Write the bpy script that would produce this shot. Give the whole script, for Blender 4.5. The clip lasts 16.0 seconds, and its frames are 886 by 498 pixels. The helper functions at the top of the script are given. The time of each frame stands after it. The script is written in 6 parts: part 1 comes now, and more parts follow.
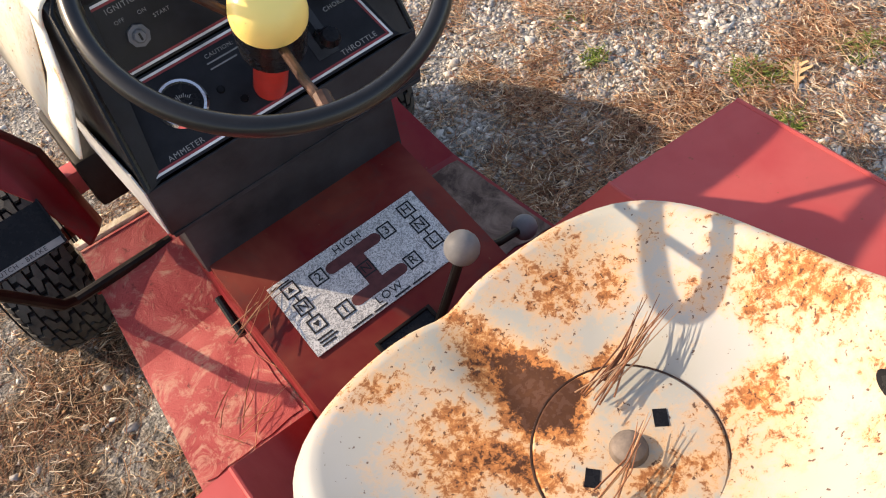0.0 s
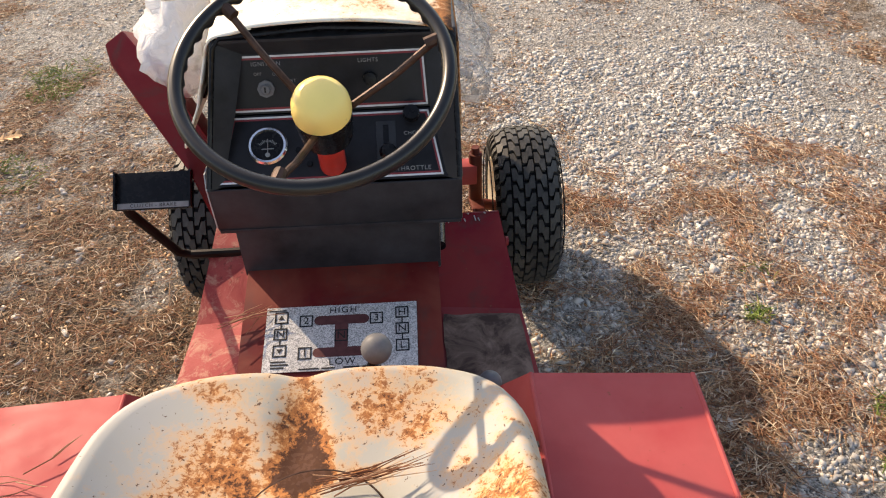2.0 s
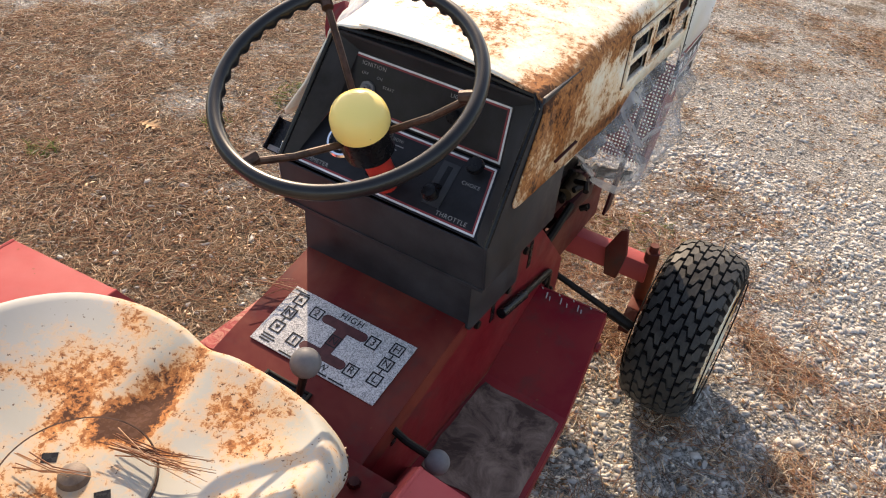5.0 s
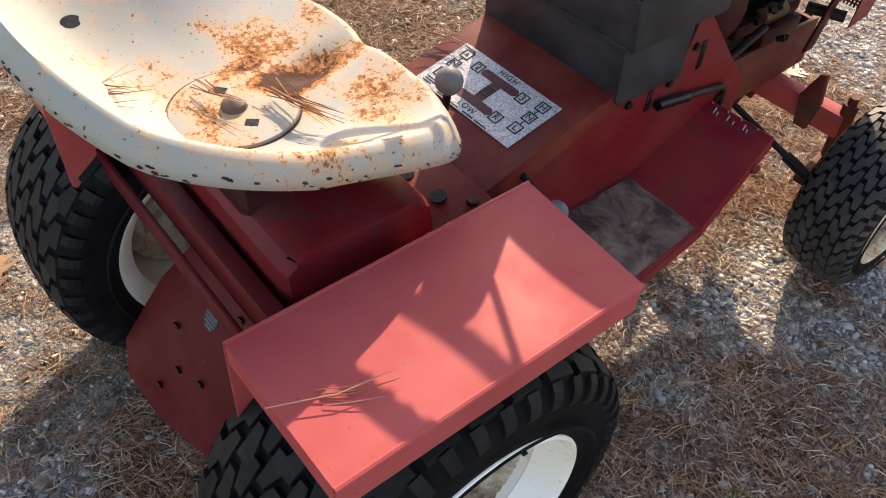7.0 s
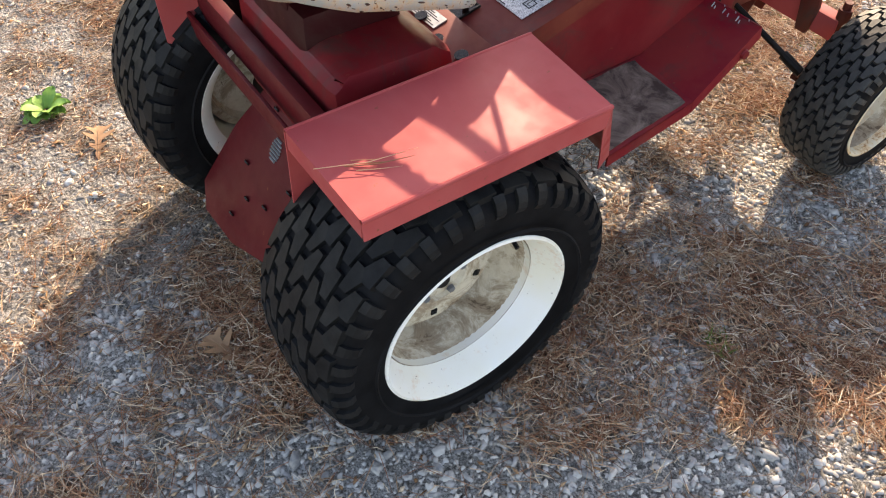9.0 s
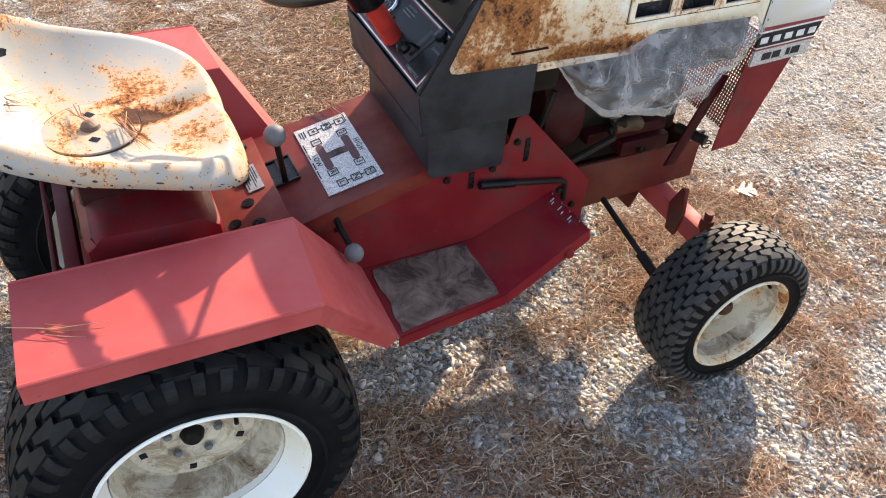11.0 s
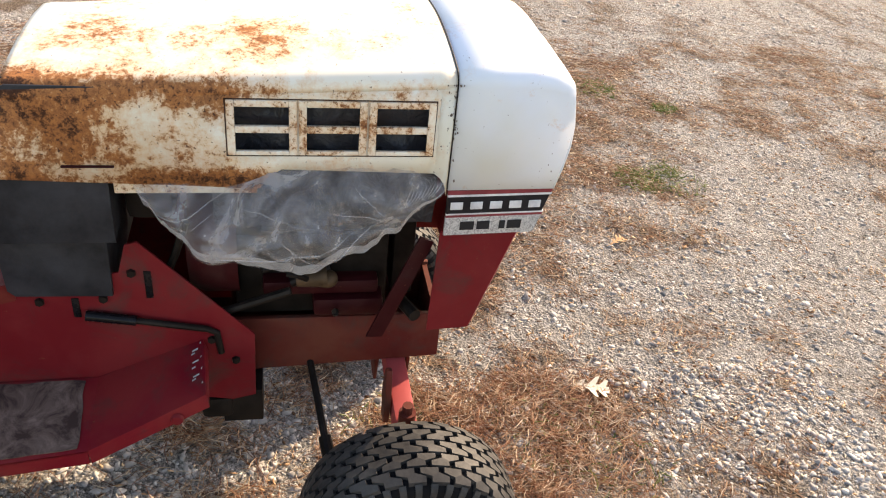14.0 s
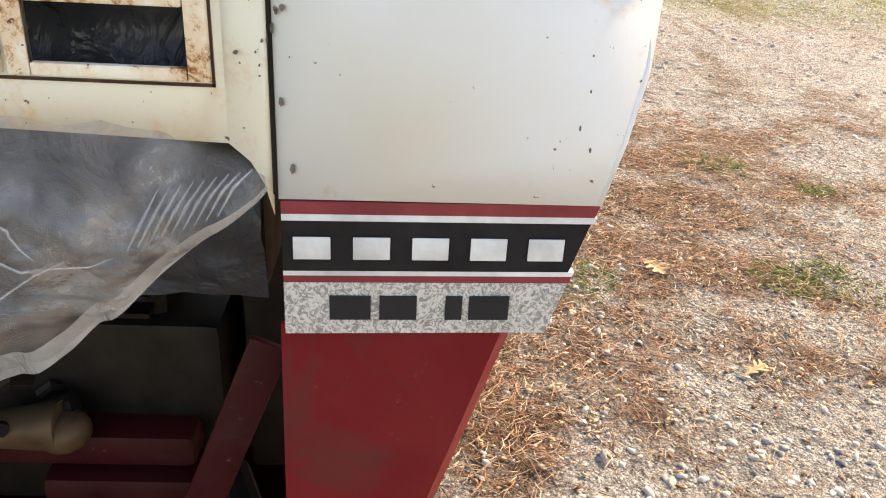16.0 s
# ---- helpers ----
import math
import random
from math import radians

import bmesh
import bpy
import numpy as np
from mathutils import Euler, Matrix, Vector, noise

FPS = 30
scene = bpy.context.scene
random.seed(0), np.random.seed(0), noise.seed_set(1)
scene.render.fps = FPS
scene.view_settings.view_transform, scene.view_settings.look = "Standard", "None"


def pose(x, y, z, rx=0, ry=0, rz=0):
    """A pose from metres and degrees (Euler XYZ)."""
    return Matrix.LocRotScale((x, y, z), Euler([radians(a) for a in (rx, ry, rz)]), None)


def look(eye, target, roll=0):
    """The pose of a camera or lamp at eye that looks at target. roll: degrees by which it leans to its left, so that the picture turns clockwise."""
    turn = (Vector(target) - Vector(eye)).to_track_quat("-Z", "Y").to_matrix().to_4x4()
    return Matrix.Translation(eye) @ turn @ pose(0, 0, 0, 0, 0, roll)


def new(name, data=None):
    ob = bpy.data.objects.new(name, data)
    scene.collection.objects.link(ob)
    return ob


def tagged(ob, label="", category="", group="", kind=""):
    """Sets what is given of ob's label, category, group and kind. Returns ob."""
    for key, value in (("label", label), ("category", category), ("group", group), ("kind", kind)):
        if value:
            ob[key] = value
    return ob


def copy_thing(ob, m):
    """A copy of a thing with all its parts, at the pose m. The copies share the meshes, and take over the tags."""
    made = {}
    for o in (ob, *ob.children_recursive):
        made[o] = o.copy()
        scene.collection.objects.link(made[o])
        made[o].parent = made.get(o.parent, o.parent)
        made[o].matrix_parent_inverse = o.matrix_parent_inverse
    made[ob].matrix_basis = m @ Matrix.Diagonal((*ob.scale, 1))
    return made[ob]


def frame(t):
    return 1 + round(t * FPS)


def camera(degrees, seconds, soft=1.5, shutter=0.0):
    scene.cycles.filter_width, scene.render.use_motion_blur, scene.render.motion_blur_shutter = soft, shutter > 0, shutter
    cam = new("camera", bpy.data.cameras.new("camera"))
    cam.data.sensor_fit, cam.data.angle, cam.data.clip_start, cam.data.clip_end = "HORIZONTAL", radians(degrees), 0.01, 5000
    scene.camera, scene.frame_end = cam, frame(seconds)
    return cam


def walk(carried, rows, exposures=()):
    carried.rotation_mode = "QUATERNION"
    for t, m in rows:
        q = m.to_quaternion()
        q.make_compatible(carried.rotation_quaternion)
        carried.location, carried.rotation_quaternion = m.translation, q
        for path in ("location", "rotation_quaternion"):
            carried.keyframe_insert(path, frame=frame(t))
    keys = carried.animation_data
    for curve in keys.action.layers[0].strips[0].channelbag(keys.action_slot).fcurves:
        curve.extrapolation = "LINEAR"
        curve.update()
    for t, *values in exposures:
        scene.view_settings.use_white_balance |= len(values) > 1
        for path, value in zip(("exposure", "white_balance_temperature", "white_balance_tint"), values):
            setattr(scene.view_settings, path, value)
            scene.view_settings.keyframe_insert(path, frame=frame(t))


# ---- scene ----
cam = camera(56.8, 16.0, 1.1)
PATH = [
    (0, (-0.214, -0.22, 1.367), (0.369, 0.882, -0.196), -13.5),
    (0.5, (-0.153, -0.316, 1.381), (0.327, 0.938, -0.101), -10.2),
    (1, (-0.082, -0.389, 1.408), (0.263, 0.99, 0.0), -7.2),
    (1.5, (0.043, -0.449, 1.418), (0.24, 1.025, 0.08), -4.5),
    (2, (0.138, -0.476, 1.437), (0.173, 1.064, 0.161), -2.1),
    (2.5, (0.228, -0.45, 1.435), (0.099, 1.124, 0.208), -0.2),
    (3, (0.315, -0.405, 1.442), (0.025, 1.176, 0.252), 1.3),
    (3.2, (0.341, -0.393, 1.448), (-0.012, 1.18, 0.265), 1.7),
    (5.3, (0.559, -0.257, 1.436), (-0.253, 1.062, 0.17), 5.9),
    (5.5, (0.557, -0.235, 1.409), (-0.291, 1.045, 0.127), 6.0),
    (6, (0.561, -0.222, 1.36), (-0.367, 0.953, 0.035), 5.9),
    (6.5, (0.643, -0.279, 1.332), (-0.356, 0.781, -0.039), 5.1),
    (7, (0.793, -0.367, 1.317), (-0.259, 0.551, -0.116), 3.4),
    (7.5, (0.866, -0.459, 1.319), (-0.192, 0.373, -0.161), 1.9),
    (8, (0.907, -0.535, 1.299), (-0.143, 0.252, -0.211), 0.9),
    (8.2, (0.937, -0.556, 1.302), (-0.111, 0.223, -0.213), 0.9),
    (10.3, (1.272, -0.253, 1.479), (0.035, 0.48, 0.089), 3.1),
    (10.5, (1.27, -0.186, 1.481), (0.007, 0.534, 0.108), 3.5),
    (11, (1.298, -0.014, 1.502), (-0.037, 0.669, 0.178), 4.1),
    (11.5, (1.349, 0.133, 1.521), (-0.051, 0.769, 0.242), 4.8),
    (12, (1.468, 0.325, 1.523), (0.007, 0.913, 0.29), 5.3),
    (12.5, (1.555, 0.491, 1.55), (0.042, 1.032, 0.358), 5.8),
    (13, (1.533, 0.643, 1.532), (-0.02, 1.134, 0.372), 6.2),
    (13.5, (1.427, 0.823, 1.476), (-0.161, 1.26, 0.341), 6.4),
    (14, (1.31, 0.97, 1.438), (-0.306, 1.35, 0.322), 6.5),
    (14.5, (1.168, 1.101, 1.343), (-0.479, 1.415, 0.252), 6.1),
    (15, (0.988, 1.204, 1.233), (-0.698, 1.451, 0.185), 5.5),
    (15.5, (0.783, 1.267, 1.091), (-0.951, 1.442, 0.111), 4.5),
    (16, (0.611, 1.297, 0.961), (-1.179, 1.398, 0.073), 3.3),
]
walk(cam, [(t, look(eye, target, roll)) for t, eye, target, roll in PATH],
     [(0.0, 1.45, 7800, 17), (3.0, 1.40, 8300, 18), (6.5, 1.5, 7800, 18), (8.0, 1.95, 8300, 18), (10.5, 1.95, 7500, 17), (12.5, 1.77, 8000, 18), (15.0, 1.62, 8400, 19), (16.0, 1.95, 8600, 18)])

# ---- light ----
SUN_TO = Vector((-1.12, 1.33, 1.0)).normalized()
world = bpy.data.worlds.new("sky")
scene.world = world
world.use_nodes = True
wn = world.node_tree.nodes
sky = wn.new("ShaderNodeTexSky")
sky.sky_type, sky.sun_disc = "NISHITA", False
sky.sun_elevation, sky.sun_rotation = radians(30), radians(-40)
wn["Background"].inputs["Strength"].default_value = 0.15
world.node_tree.links.new(sky.outputs["Color"], wn["Background"].inputs["Color"])
sun = new("sun", bpy.data.lights.new("sun", "SUN"))
sun.data.energy, sun.data.angle, sun.data.color = 3.0, radians(0.55), (1.0, 0.90, 0.74)
sun.matrix_world = look(SUN_TO * 20, (0, 0, 0))


# ---- materials ----
class Mat:
    """A small builder of node materials."""

    def __init__(self, name, rough=0.6, metal=0.0):
        self.m = bpy.data.materials.new(name)
        self.m.use_nodes = True
        self.t = self.m.node_tree
        self.b = self.t.nodes["Principled BSDF"]
        self.b.inputs["Roughness"].default_value = rough
        self.b.inputs["Metallic"].default_value = metal
        self.b.inputs["Specular IOR Level"].default_value = 0.16
        self.co = self.t.nodes.new("ShaderNodeTexCoord").outputs["Object"]

    def link(self, a, b):
        self.t.links.new(a, b)

    def noise(self, scale, detail=5.0, rough=0.6, dist=0.0, co=None, squash=None):
        n = self.t.nodes.new("ShaderNodeTexNoise")
        n.inputs["Scale"].default_value, n.inputs["Detail"].default_value = scale, detail
        n.inputs["Roughness"].default_value, n.inputs["Distortion"].default_value = rough, dist
        src = co or self.co
        if squash:
            mp = self.t.nodes.new("ShaderNodeMapping")
            mp.inputs["Scale"].default_value = squash
            self.link(src, mp.inputs["Vector"])
            src = mp.outputs["Vector"]
        self.link(src, n.inputs["Vector"])
        return n.outputs["Fac"]

    def voronoi(self, scale, feature="F1", out="Distance"):
        n = self.t.nodes.new("ShaderNodeTexVoronoi")
        n.feature = feature
        n.inputs["Scale"].default_value = scale
        self.link(self.co, n.inputs["Vector"])
        return n.outputs[out]

    def ramp(self, fac, *stops):
        n = self.t.nodes.new("ShaderNodeValToRGB")
        e = n.color_ramp.elements
        while len(e) < len(stops):
            e.new(0.5)
        for el, (p, c) in zip(e, stops):
            el.position = p
            el.color = (*c, 1) if isinstance(c, tuple) else (c, c, c, 1)
        self.link(fac, n.inputs["Fac"])
        return n.outputs["Color"]

    def mix(self, fac, a, b, mode="MIX"):
        n = self.t.nodes.new("ShaderNodeMix")
        n.data_type, n.blend_type = "RGBA", mode
        for src, sock in ((fac, n.inputs[0]), (a, n.inputs[6]), (b, n.inputs[7])):
            if isinstance(src, tuple):
                sock.default_value = (*src, 1)
            elif isinstance(src, (int, float)):
                sock.default_value = src
            else:
                self.link(src, sock)
        return n.outputs[2]

    def math(self, op, a, b=0.0, clamp=False):
        n = self.t.nodes.new("ShaderNodeMath")
        n.operation, n.use_clamp = op, clamp
        for src, sock in ((a, n.inputs[0]), (b, n.inputs[1])):
            if isinstance(src, (int, float)):
                sock.default_value = src
            else:
                self.link(src, sock)
        return n.outputs[0]

    def blob(self, centre, radii):
        """1 at a place of the thing, falling to 0 at the radii round it."""
        mp = self.t.nodes.new("ShaderNodeMapping")
        mp.inputs["Scale"].default_value = tuple(1 / r for r in radii)
        mp.inputs["Location"].default_value = tuple(-c / r for c, r in zip(centre, radii))
        self.link(self.co, mp.inputs["Vector"])
        n = self.t.nodes.new("ShaderNodeVectorMath")
        n.operation = "LENGTH"
        self.link(mp.outputs["Vector"], n.inputs[0])
        return self.math("SUBTRACT", 1.0, n.outputs["Value"], True)

    def island(self):
        return self.t.nodes.new("ShaderNodeNewGeometry").outputs["Random Per Island"]

    def attr(self, name):
        n = self.t.nodes.new("ShaderNodeAttribute")
        n.attribute_name = name
        return n.outputs["Fac"]

    def colour(self, c):
        if isinstance(c, tuple):
            self.b.inputs["Base Color"].default_value = (*c, 1)
        else:
            self.link(c, self.b.inputs["Base Color"])
        return self

    def rough(self, r):
        self.link(r, self.b.inputs["Roughness"])
        return self

    def bump(self, h, strength=0.3, dist=0.002):
        n = self.t.nodes.new("ShaderNodeBump")
        n.inputs["Strength"].default_value, n.inputs["Distance"].default_value = strength, dist
        self.link(h, n.inputs["Height"])
        self.link(n.outputs["Normal"], self.b.inputs["Normal"])
        return self


def red_paint(name, deep, faded, amount, dirt, rough=0.42):
    k = Mat(name, rough)
    fade = k.ramp(k.noise(6, 4, 0.6, 0.4), (0.42 - amount, 0.0), (0.62 - amount * 0.5, 1.0))
    c = k.mix(fade, deep, faded)
    grime = k.ramp(k.noise(9, 8, 0.7, 0.6), (0.52, 0.0), (0.72, dirt))
    c = k.mix(grime, c, (0.050, 0.034, 0.028))
    spots = k.ramp(k.noise(75, 4, 0.6), (0.685, 0.0), (0.74, 0.75))
    c = k.mix(spots, c, (0.16, 0.06, 0.03))
    k.colour(c)
    k.rough(k.ramp(k.noise(18, 5), (0.3, rough - 0.08), (0.7, rough + 0.2)))
    k.bump(k.noise(60, 6, 0.7), 0.12, 0.001)
    return k.m


def rusty_paint(name, paint, heavy, masks=(), rough=0.38, light=0.0, speck=0.55):
    """Old enamel with yellow bleeding, orange rust and dark pits; masks are extra rusty places (centre, radii, weight)."""
    k = Mat(name, rough)
    big = k.noise(7, 6, 0.65, 0.5)
    fine = k.noise(120, 6, 0.75, 0.4)
    soft = k.math("ADD", k.math("MULTIPLY", big, 0.65), k.math("MULTIPLY", k.noise(36, 7, 0.75, 0.3), 0.35))
    for centre, radii, weight in masks:
        soft = k.math("ADD", soft, k.math("MULTIPLY", k.blob(centre, radii), weight))
    soft = k.math("ADD", soft, heavy)
    amount = k.math("ADD", soft, k.math("MULTIPLY", k.math("SUBTRACT", fine, 0.5), speck))
    tint = k.mix(k.ramp(k.noise(5, 3), (0.35, 0.0), (0.7, 1.0)), paint, tuple(p * f for p, f in zip(paint, (0.97, 0.93, 0.80))))
    bleed = k.ramp(k.math("ADD", soft, k.math("MULTIPLY", k.math("SUBTRACT", fine, 0.5), 0.25)), (0.48, 0.0), (0.66, 0.85))
    c = k.mix(bleed, tint, (0.62, 0.32, 0.11))
    c = k.mix(k.ramp(amount, (0.585, 0.0), (0.65, 0.92)), c, k.mix(k.ramp(fine, (0.35, 0.0), (0.65, 1.0)), (0.42, 0.155, 0.048), (0.15, 0.05, 0.02)))
    c = k.mix(k.ramp(amount, (0.70, 0.0), (0.77, 0.92)), c, (0.034, 0.014, 0.009))
    pits = k.ramp(k.math("ADD", k.noise(170, 3, 0.55), k.math("MULTIPLY", amount, 0.30 + light)), (0.835, 0.0), (0.86, 0.9))
    c = k.mix(pits, c, (0.075, 0.034, 0.022))
    k.colour(c)
    k.rough(k.ramp(amount, (0.5, rough), (0.62, 0.85)))
    k.bump(k.math("ADD", k.math("MULTIPLY", fine, 0.4), k.ramp(amount, (0.55, 1.0), (0.66, 0.0))), 0.25, 0.0012)
    return k.m


def plain(name, c, rough=0.5, metal=0.0, vary=0.25, scale=25, bump=0.08):
    k = Mat(name, rough, metal)
    k.colour(k.mix(k.ramp(k.noise(scale, 6, 0.65), (0.3, 0.0), (0.7, 1.0)), tuple(v * (1 - vary) for v in c), tuple(min(1, v * (1 + vary)) for v in c)))
    k.rough(k.ramp(k.noise(scale * 2, 4), (0.3, max(0.03, rough - 0.08)), (0.7, min(1, rough + 0.1))))
    k.bump(k.noise(scale * 5, 5), bump, 0.001)
    return k.m


M_RED = red_paint("red_enamel", (0.138, 0.007, 0.011), (0.165, 0.015, 0.017), 0.0, 0.8, 0.38)
M_FADED = red_paint("faded_red_enamel", (0.34, 0.050, 0.050), (0.375, 0.070, 0.066), 0.05, 0.12, 0.52)
M_DECK = red_paint("worn_red_deck", (0.105, 0.006, 0.007), (0.16, 0.032, 0.020), 0.03, 0.75, 0.5)
M_RAIL = red_paint("grimy_red_frame", (0.085, 0.010, 0.008), (0.11, 0.028, 0.018), 0.05, 0.9, 0.6)
# red enamel with the shade under hood and seat put into its colour
M_SHADY = red_paint("red_enamel_in_shade", (0.026, 0.0015, 0.003), (0.036, 0.004, 0.005), 0.0, 0.4, 0.45)
M_STEP = red_paint("scuffed_red_footplate", (0.16, 0.005, 0.012), (0.19, 0.018, 0.018), 0.0, 0.9, 0.45)
# the red enamel again, darkened for the shade at the tractor's rear
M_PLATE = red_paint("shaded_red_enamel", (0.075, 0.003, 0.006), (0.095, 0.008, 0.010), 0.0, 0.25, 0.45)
M_SEAT = rusty_paint("rusty_cream_seat", (0.305, 0.308, 0.296), 0.0,
                     [((-0.012, 0.085, 0.72), (0.042, 0.11, 0.2), 0.46), ((-0.008, 0.050, 0.71), (0.045, 0.050, 0.2), 0.40), ((-0.062, 0.020, 0.71), (0.035, 0.06, 0.2), 0.22),
                      ((0.045, 0.040, 0.71), (0.075, 0.022, 0.2), 0.26), ((-0.110, 0.075, 0.72), (0.085, 0.075, 0.2), 0.19), ((-0.124, 0.150, 0.74), (0.04, 0.03, 0.2), 0.13),
                      ((0.095, 0.125, 0.73), (0.075, 0.055, 0.2), 0.17), ((0.165, 0.025, 0.72), (0.06, 0.05, 0.2), 0.13), ((0.200, -0.045, 0.74), (0.05, 0.06, 0.2), 0.13),
                      ((0.11, -0.075, 0.71), (0.05, 0.05, 0.2), 0.12), ((0.0, -0.03, 0.72), (0.09, 0.09, 0.2), 0.07),
                      ((0.0, -0.24, 0.76), (0.3, 0.16, 0.2), -0.14)], rough=0.6, light=0.03, speck=0.62)
M_HOOD = rusty_paint("rusty_white_hood", (0.70, 0.67, 0.59), -0.02,
                     [((0.19, 0.58, 0.91), (0.07, 0.42, 0.15), 0.22), ((0.19, 0.90, 0.945), (0.05, 0.5, 0.03), 0.13), ((0.195, 0.70, 0.815), (0.03, 0.09, 0.022), -0.14), ((0.195, 0.84, 0.800), (0.03, 0.16, 0.030), 0.17), ((0.195, 0.60, 0.805), (0.03, 0.10, 0.03), 0.10), ((0.195, 0.76, 0.89), (0.05, 0.30, 0.10), 0.05),
                      ((-0.19, 0.60, 0.9), (0.07, 0.5, 0.12), 0.04), ((0.19, 0.85, 0.80), (0.05, 0.45, 0.05), 0.10),
                      ((0.05, 0.9, 0.99), (0.13, 0.40, 0.08), 0.085), ((-0.05, 0.7, 0.98), (0.14, 0.1, 0.08), 0.07), ((0.19, 0.56, 0.83), (0.05, 0.10, 0.06), 0.12)], speck=0.34)
M_NOSE = rusty_paint("chalky_white_nose", (0.66, 0.71, 0.78), -0.075, rough=0.45)
M_LOUVRE = rusty_paint("rust_edged_white_frame", (0.74, 0.70, 0.61), 0.055)
M_CONSOLE = plain("dark_grey_console", (0.024, 0.025, 0.028), 0.45, 0, 0.5, 14, 0.15)
M_PANEL = plain("black_instrument_panel", (0.012, 0.012, 0.014), 0.38, 0, 0.4, 30)
M_SILVERLINE = plain("silver_print", (0.55, 0.55, 0.55), 0.4)
M_REDLINE = plain("maroon_print", (0.20, 0.035, 0.04), 0.5)
M_PRINT = plain("dim_grey_print", (0.19, 0.19, 0.19), 0.6)
M_BLACKPRINT = plain("black_print", (0.018, 0.018, 0.02), 0.5)
M_BLACK = plain("black_plastic", (0.006, 0.006, 0.007), 0.25, 0, 0.3, 40)
M_GREYKNOB = plain("grey_knob", (0.13, 0.13, 0.135), 0.5, 0, 0.2, 40)
M_STEEL = plain("dull_steel", (0.32, 0.31, 0.29), 0.42, 0.8, 0.35, 40)
M_CHROME = plain("chrome", (0.75, 0.75, 0.76), 0.16, 1.0, 0.1, 40)
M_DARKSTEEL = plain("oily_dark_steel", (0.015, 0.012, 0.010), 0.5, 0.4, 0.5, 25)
M_BRASS = plain("tarnished_yellow_metal", (0.08, 0.05, 0.028), 0.5, 0.4, 0.4, 25)
M_CAP = rusty_paint("yellowed_cap", (0.80, 0.60, 0.20), -0.13, rough=0.2)
M_COLUMN = plain("bright_red_column", (0.36, 0.03, 0.022), 0.4, 0, 0.3, 20)
M_MAT = Mat("worn_black_mat", 0.75)
_g = M_MAT.noise(16, 8, 0.7, 0.8)
M_MAT.colour(M_MAT.mix(M_MAT.ramp(_g, (0.40, 0.0), (0.66, 1.0)), (0.045, 0.026, 0.021), (0.20, 0.14, 0.11)))
M_MAT = M_MAT.bump(M_MAT.noise(90, 6), 0.4, 0.001).m
_k = Mat("foil_label", 0.35, 0.2)
_w = _k.noise(190, 3, 0.6, 2.6)
_k.colour(_k.mix(_k.ramp(_w, (0.42, 0.0), (0.56, 1.0)), (0.24, 0.24, 0.235), (0.58, 0.57, 0.55)))
_k.bump(_w, 0.35, 0.001)
M_LABEL = _k.m
_k = Mat("dusty_red_footplate", 0.7)
_f = _k.noise(22, 9, 0.8, 1.2)
_c = _k.mix(_k.ramp(_k.noise(7, 6, 0.6, 0.5), (0.35, 0.0), (0.65, 1.0)), (0.20, 0.022, 0.026), (0.33, 0.075, 0.070))
_c = _k.mix(_k.ramp(_f, (0.50, 0.0), (0.62, 0.7)), _c, (0.40, 0.25, 0.18))
_k.colour(_k.mix(_k.ramp(_k.noise(60, 6, 0.7), (0.60, 0.0), (0.68, 0.7)), _c, (0.06, 0.02, 0.018)))
_k.bump(_f, 0.7, 0.004)
M_DUSTY = _k.m
M_LABELRED = plain("maroon_label_print", (0.085, 0.030, 0.030), 0.45, 0, 0.3, 80)
_k = Mat("tyre_rubber", 0.7)
_k.b.inputs["Specular IOR Level"].default_value = 0.07
_k.colour(_k.mix(_k.ramp(_k.noise(12, 6, 0.7), (0.35, 0.0), (0.7, 1.0)), (0.004, 0.004, 0.0045), (0.011, 0.011, 0.012)))
_k.bump(_k.noise(70, 5), 0.2, 0.001)
M_TYRE = _k.m
_k = Mat("tread_rubber", 0.55)
_k.b.inputs["Specular IOR Level"].default_value = 0.12
_k.colour(_k.mix(_k.ramp(_k.noise(20, 6, 0.7), (0.35, 0.0), (0.7, 1.0)), (0.006, 0.006, 0.0065), (0.018, 0.018, 0.018)))
_k.bump(_k.noise(110, 5), 0.3, 0.001)
M_TREAD = _k.m
# front tread: lighter copy of the rubber, sunlight and dust in its colour
_k = Mat("sunlit_dusty_tread_rubber", 0.55)
_k.colour(_k.mix(_k.ramp(_k.noise(14, 7, 0.7), (0.35, 0.0), (0.7, 1.0)), (0.022, 0.022, 0.022), (0.070, 0.066, 0.060)))
_k.bump(_k.noise(110, 5), 0.3, 0.001)
M_SUNTREAD = _k.m
M_RIM = rusty_paint("chipped_white_rim", (0.80, 0.80, 0.78), -0.10, rough=0.3)
_k = Mat("muddy_cream_dish", 0.7)
_n = _k.noise(14, 8, 0.75, 0.8)
_c = _k.mix(_k.ramp(_k.noise(55, 6, 0.7), (0.42, 0.0), (0.62, 0.6)), (0.60, 0.54, 0.43), (0.44, 0.37, 0.27))
_c = _k.mix(_k.ramp(_n, (0.46, 0.0), (0.56, 0.85)), _c, (0.27, 0.20, 0.135))
_c = _k.mix(_k.ramp(_n, (0.60, 0.0), (0.66, 0.9)), _c, (0.11, 0.075, 0.05))
_k.colour(_c)
_k.bump(_n, 0.6, 0.004)
M_RIMIN = _k.m
M_CREAMRIM = rusty_paint("rusty_cream_rim", (0.62, 0.58, 0.47), 0.03, rough=0.45)
M_HUB = plain("rusty_brown_hub", (0.075, 0.036, 0.022), 0.65, 0.2, 0.5, 50, 0.3)
_k = Mat("clear_plastic_film", 0.10)
_k.colour((0.46, 0.43, 0.41))
